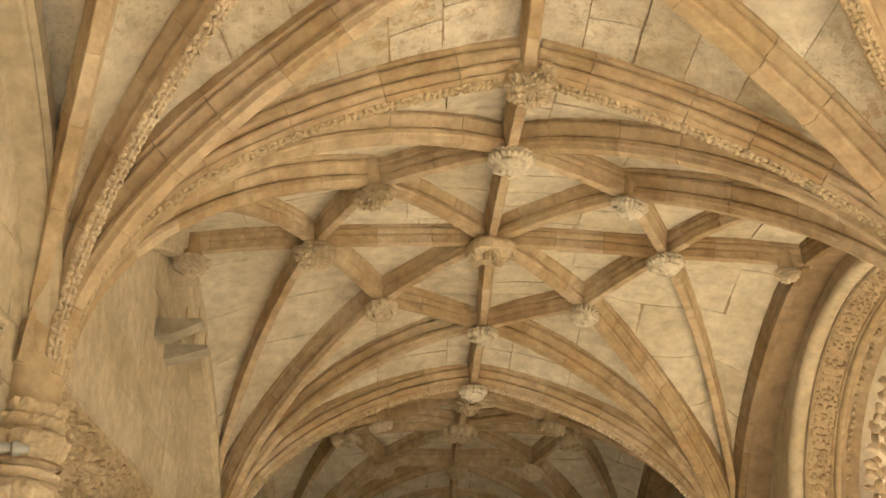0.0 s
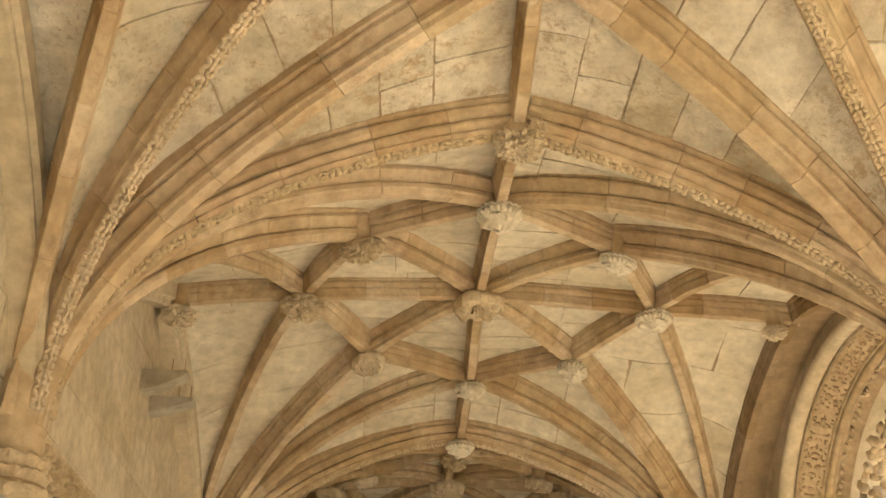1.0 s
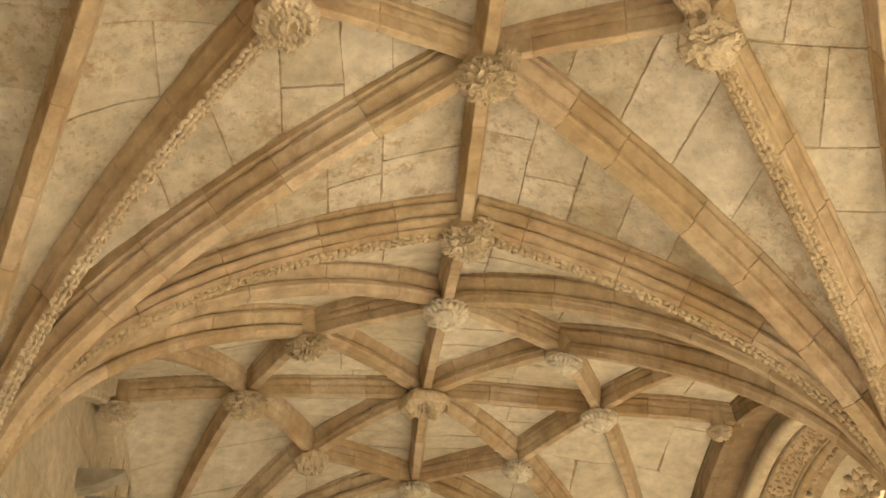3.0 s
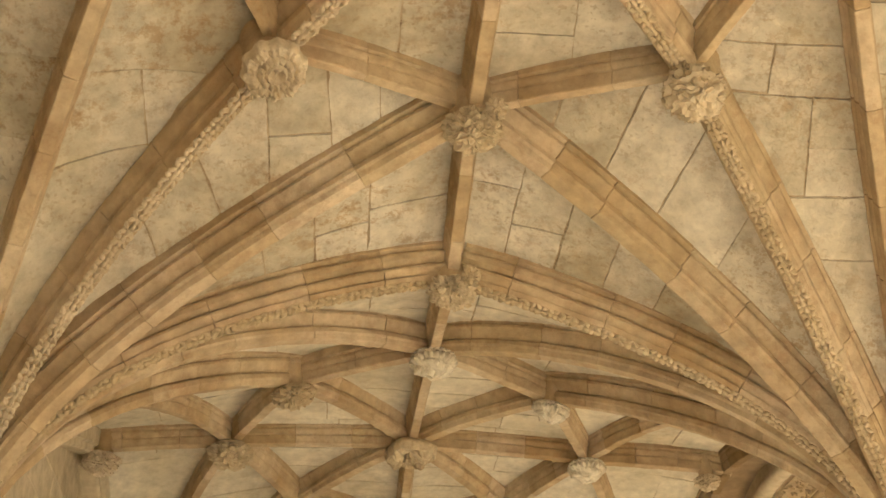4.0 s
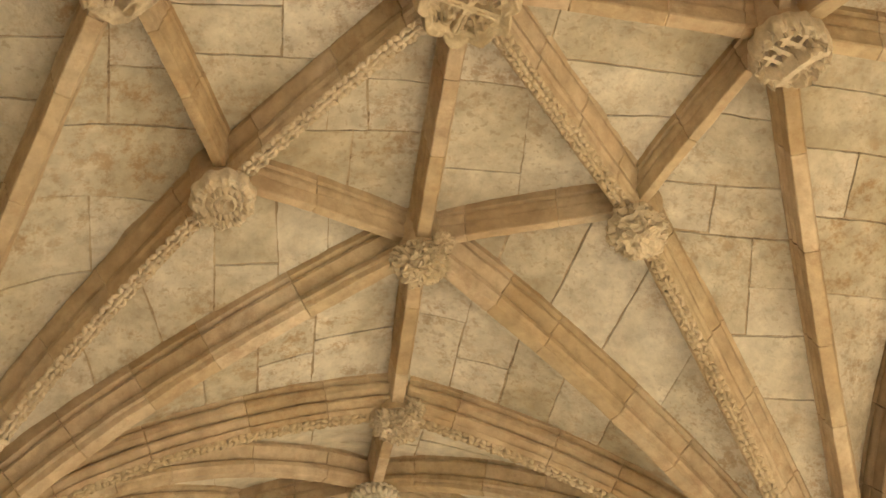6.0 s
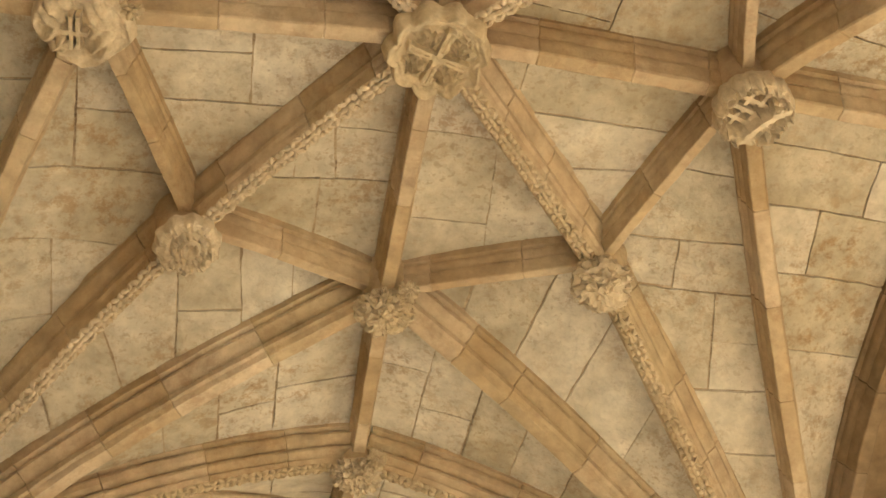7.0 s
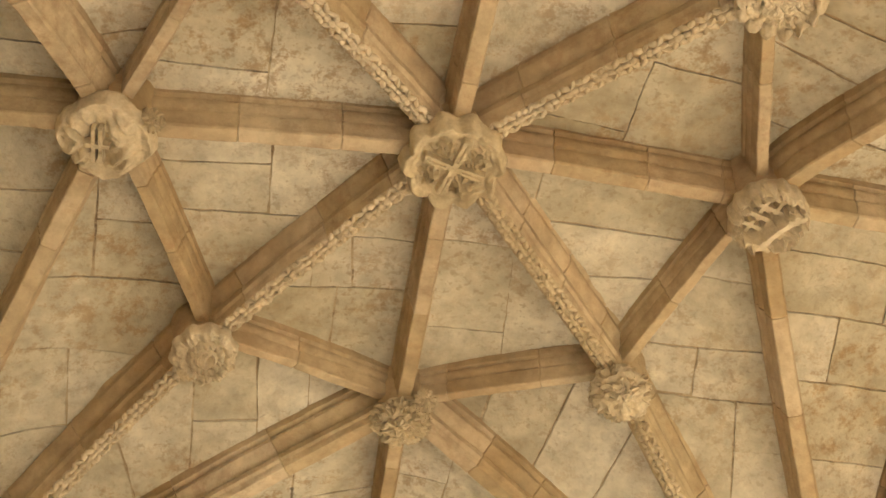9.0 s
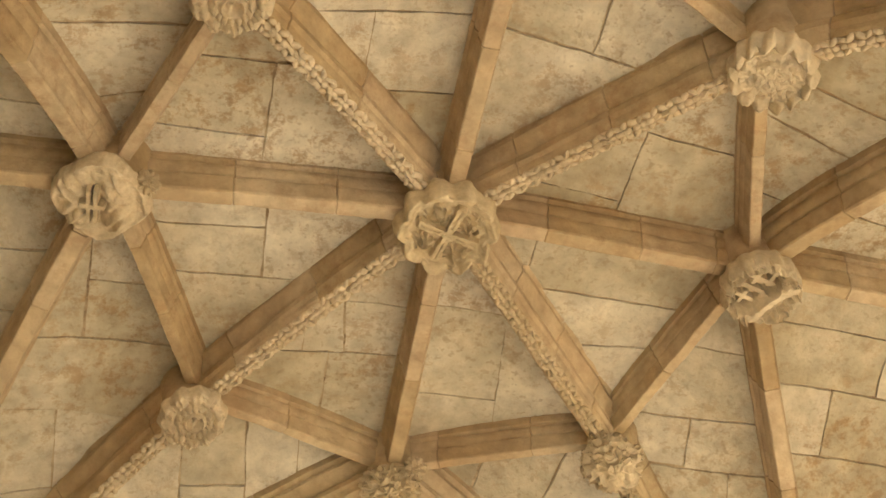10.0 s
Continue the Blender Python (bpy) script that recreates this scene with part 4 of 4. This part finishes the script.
def capital_lamp(x, y, z):
    """A small lamp housing that lies on a clamp ring round a capital."""
    root = empty("lamp", "small grey lamp housing clamped to the carved capital", "lamp", "", "", (x, y, z))
    bm = bmesh.new()
    lathe(bm, [(0.020, -0.15, 0), (0.032, -0.14, 0), (0.034, -0.02, 0), (0.030, 0.06, 0), (0.026, 0.07, 0)], 20)
    bmesh.ops.rotate(bm, verts=bm.verts, matrix=Euler((0, radians(90), radians(12))).to_matrix())
    bmesh.ops.translate(bm, verts=bm.verts, vec=(-0.02, -0.285, 0.045))
    part("housing", bm, LAMP_GREY, root, smooth=40)
    bm = bmesh.new()
    lathe(bm, [(0.030, 0.0, 0), (0.048, 0.012, 0), (0.045, 0.035, 0), (0.028, 0.075, 0), (0.024, 0.10, 0)], 16, 4, 0.1)
    bmesh.ops.rotate(bm, verts=bm.verts, matrix=Euler((0, radians(90), radians(12))).to_matrix())
    bmesh.ops.translate(bm, verts=bm.verts, vec=(0.05, -0.275, 0.043))
    part("end_cap", bm, LAMP_GREY, root, "paler grey end cap", smooth=40)
    bm = bmesh.new()
    n, m = 64, 8
    rows = [[bm.verts.new(((0.262 + 0.009 * math.cos(6.2832 * j / m)) * math.cos(6.2832 * i / n), (0.262 + 0.009 * math.cos(6.2832 * j / m)) * math.sin(6.2832 * i / n), 0.009 * math.sin(6.2832 * j / m))) for j in range(m)] for i in range(n)]
    for i in range(n):
        for j in range(m):
            bm.faces.new((rows[i][j], rows[(i + 1) % n][j], rows[(i + 1) % n][(j + 1) % m], rows[i][(j + 1) % m]))
    part("clamp_ring", bm, BROWN_SHADED, root, "thin brown metal clamp ring", smooth=40)


capital_lamp(-SPRING_X - 0.04, LEN / 2, 3.292)

# ---- west wall: ashlar blocks, carved frieze, stone brackets ----
r2 = random.Random(9)
z, rest = 0.05, bmesh.new()
while z < 7.0:
    h = r2.uniform(0.36, 0.46)
    y = Y0 + r2.uniform(-0.6, 0.0)
    while y < Y1:
        ln = r2.uniform(0.7, 1.15)
        ya, yb = max(y, Y0), min(y + ln, Y1)
        if yb - ya > 0.05 and (yb < 2.5 or ya > 13 or z < 0.9):
            box(rest, -WALL_X - 0.04, -WALL_X, ya + 0.004, yb - 0.004, z + 0.004, z + h - 0.004)
        elif yb - ya > 0.05:
            bm = bmesh.new()
            box(bm, -WALL_X - 0.04, -WALL_X + r2.uniform(-0.002, 0.003), ya + 0.004, yb - 0.004, z + 0.004, z + h - 0.004, 0.004)
            part("stone", bm, WALL, wall_west)
        y += ln
    z += h
tagged(part("stonework", rest, WALL, wall_west), kind="stuff")

frieze = empty("wall_frieze", "deeply undercut carved limestone frieze along the wall", "frieze", "", "structure")
for ya, yb in ((-3.2, 2.8), (3.6, 10.0)):
    bm = bmesh.new()
    box(bm, -WALL_X - 0.02, -WALL_X - 0.006, ya, yb, 3.1, 4.0, 0.01)
    part("frieze_bed", bm, CARVED, frieze)
    ny, nz = int((yb - ya) / 0.016), 58
    v, f = [], []
    for a in range(ny + 1):
        for b in range(nz + 1):
            py, pz = ya + (yb - ya) * a / ny, 3.1 + 0.9 * b / nz
            c = cells(Vector((1.7, py * 19.0, pz * 14.0)))
            deep = 0.35 + 0.65 * (noise.noise((py * 3, pz * 3, 5.0)) * 0.5 + 0.5)
            lip = 1.0 if b > nz - 3 else 0.0
            v.append((-WALL_X + 0.004 + 0.125 * max(c * deep, lip * 0.5), py, pz))
    for a in range(ny):
        for b in range(nz):
            q = a * (nz + 1) + b
            f.append((q, q + nz + 1, q + nz + 2, q + 1))
    mesh_object("foliage_carving", v, f, CARVED, frieze, "", smooth=40)


def bracket(y, z, reach, height, width):
    """A wedge-shaped stone that juts out of the wall, flat on top, its underside rising to the tip."""
    bm = bmesh.new()
    prof = [(-WALL_X - 0.05, z), (-WALL_X + reach, z), (-WALL_X + reach, z - 0.04), (-WALL_X + reach * 0.72, z - height * 0.45), (-WALL_X + reach * 0.35, z - height * 0.8), (-WALL_X - 0.05, z - height)]
    a = [bm.verts.new((px, y, pz)) for px, pz in prof]
    b = [bm.verts.new((px, y + width, pz)) for px, pz in prof]
    bm.faces.new(a)
    bm.faces.new(list(reversed(b)))
    for i in range(len(prof)):
        j = (i + 1) % len(prof)
        bm.faces.new((a[i], b[i], b[j], a[j]))
    bmesh.ops.bevel(bm, geom=list(bm.edges), offset=0.008, segments=1, affect="EDGES")
    ob = part("stone_bracket", bm, GREY, None)
    for k in (0.62, 0.9):
        bm = bmesh.new()
        bmesh.ops.create_cone(bm, cap_ends=True, segments=8, radius1=0.006, radius2=0.006, depth=0.16)
        bmesh.ops.translate(bm, verts=bm.verts, vec=(-WALL_X + reach * k, y + width * 0.4, z + 0.06))
        part("iron_pin", bm, MORTAR, ob, "rusty iron pin")
    return tagged(ob, "broken wedge-shaped grey stone bracket jutting from the wall", "bracket", "stone brackets")


bracket(6.62, 5.54, 0.43, 0.22, 0.2)
bracket(7.1, 5.45, 0.42, 0.17, 0.2)
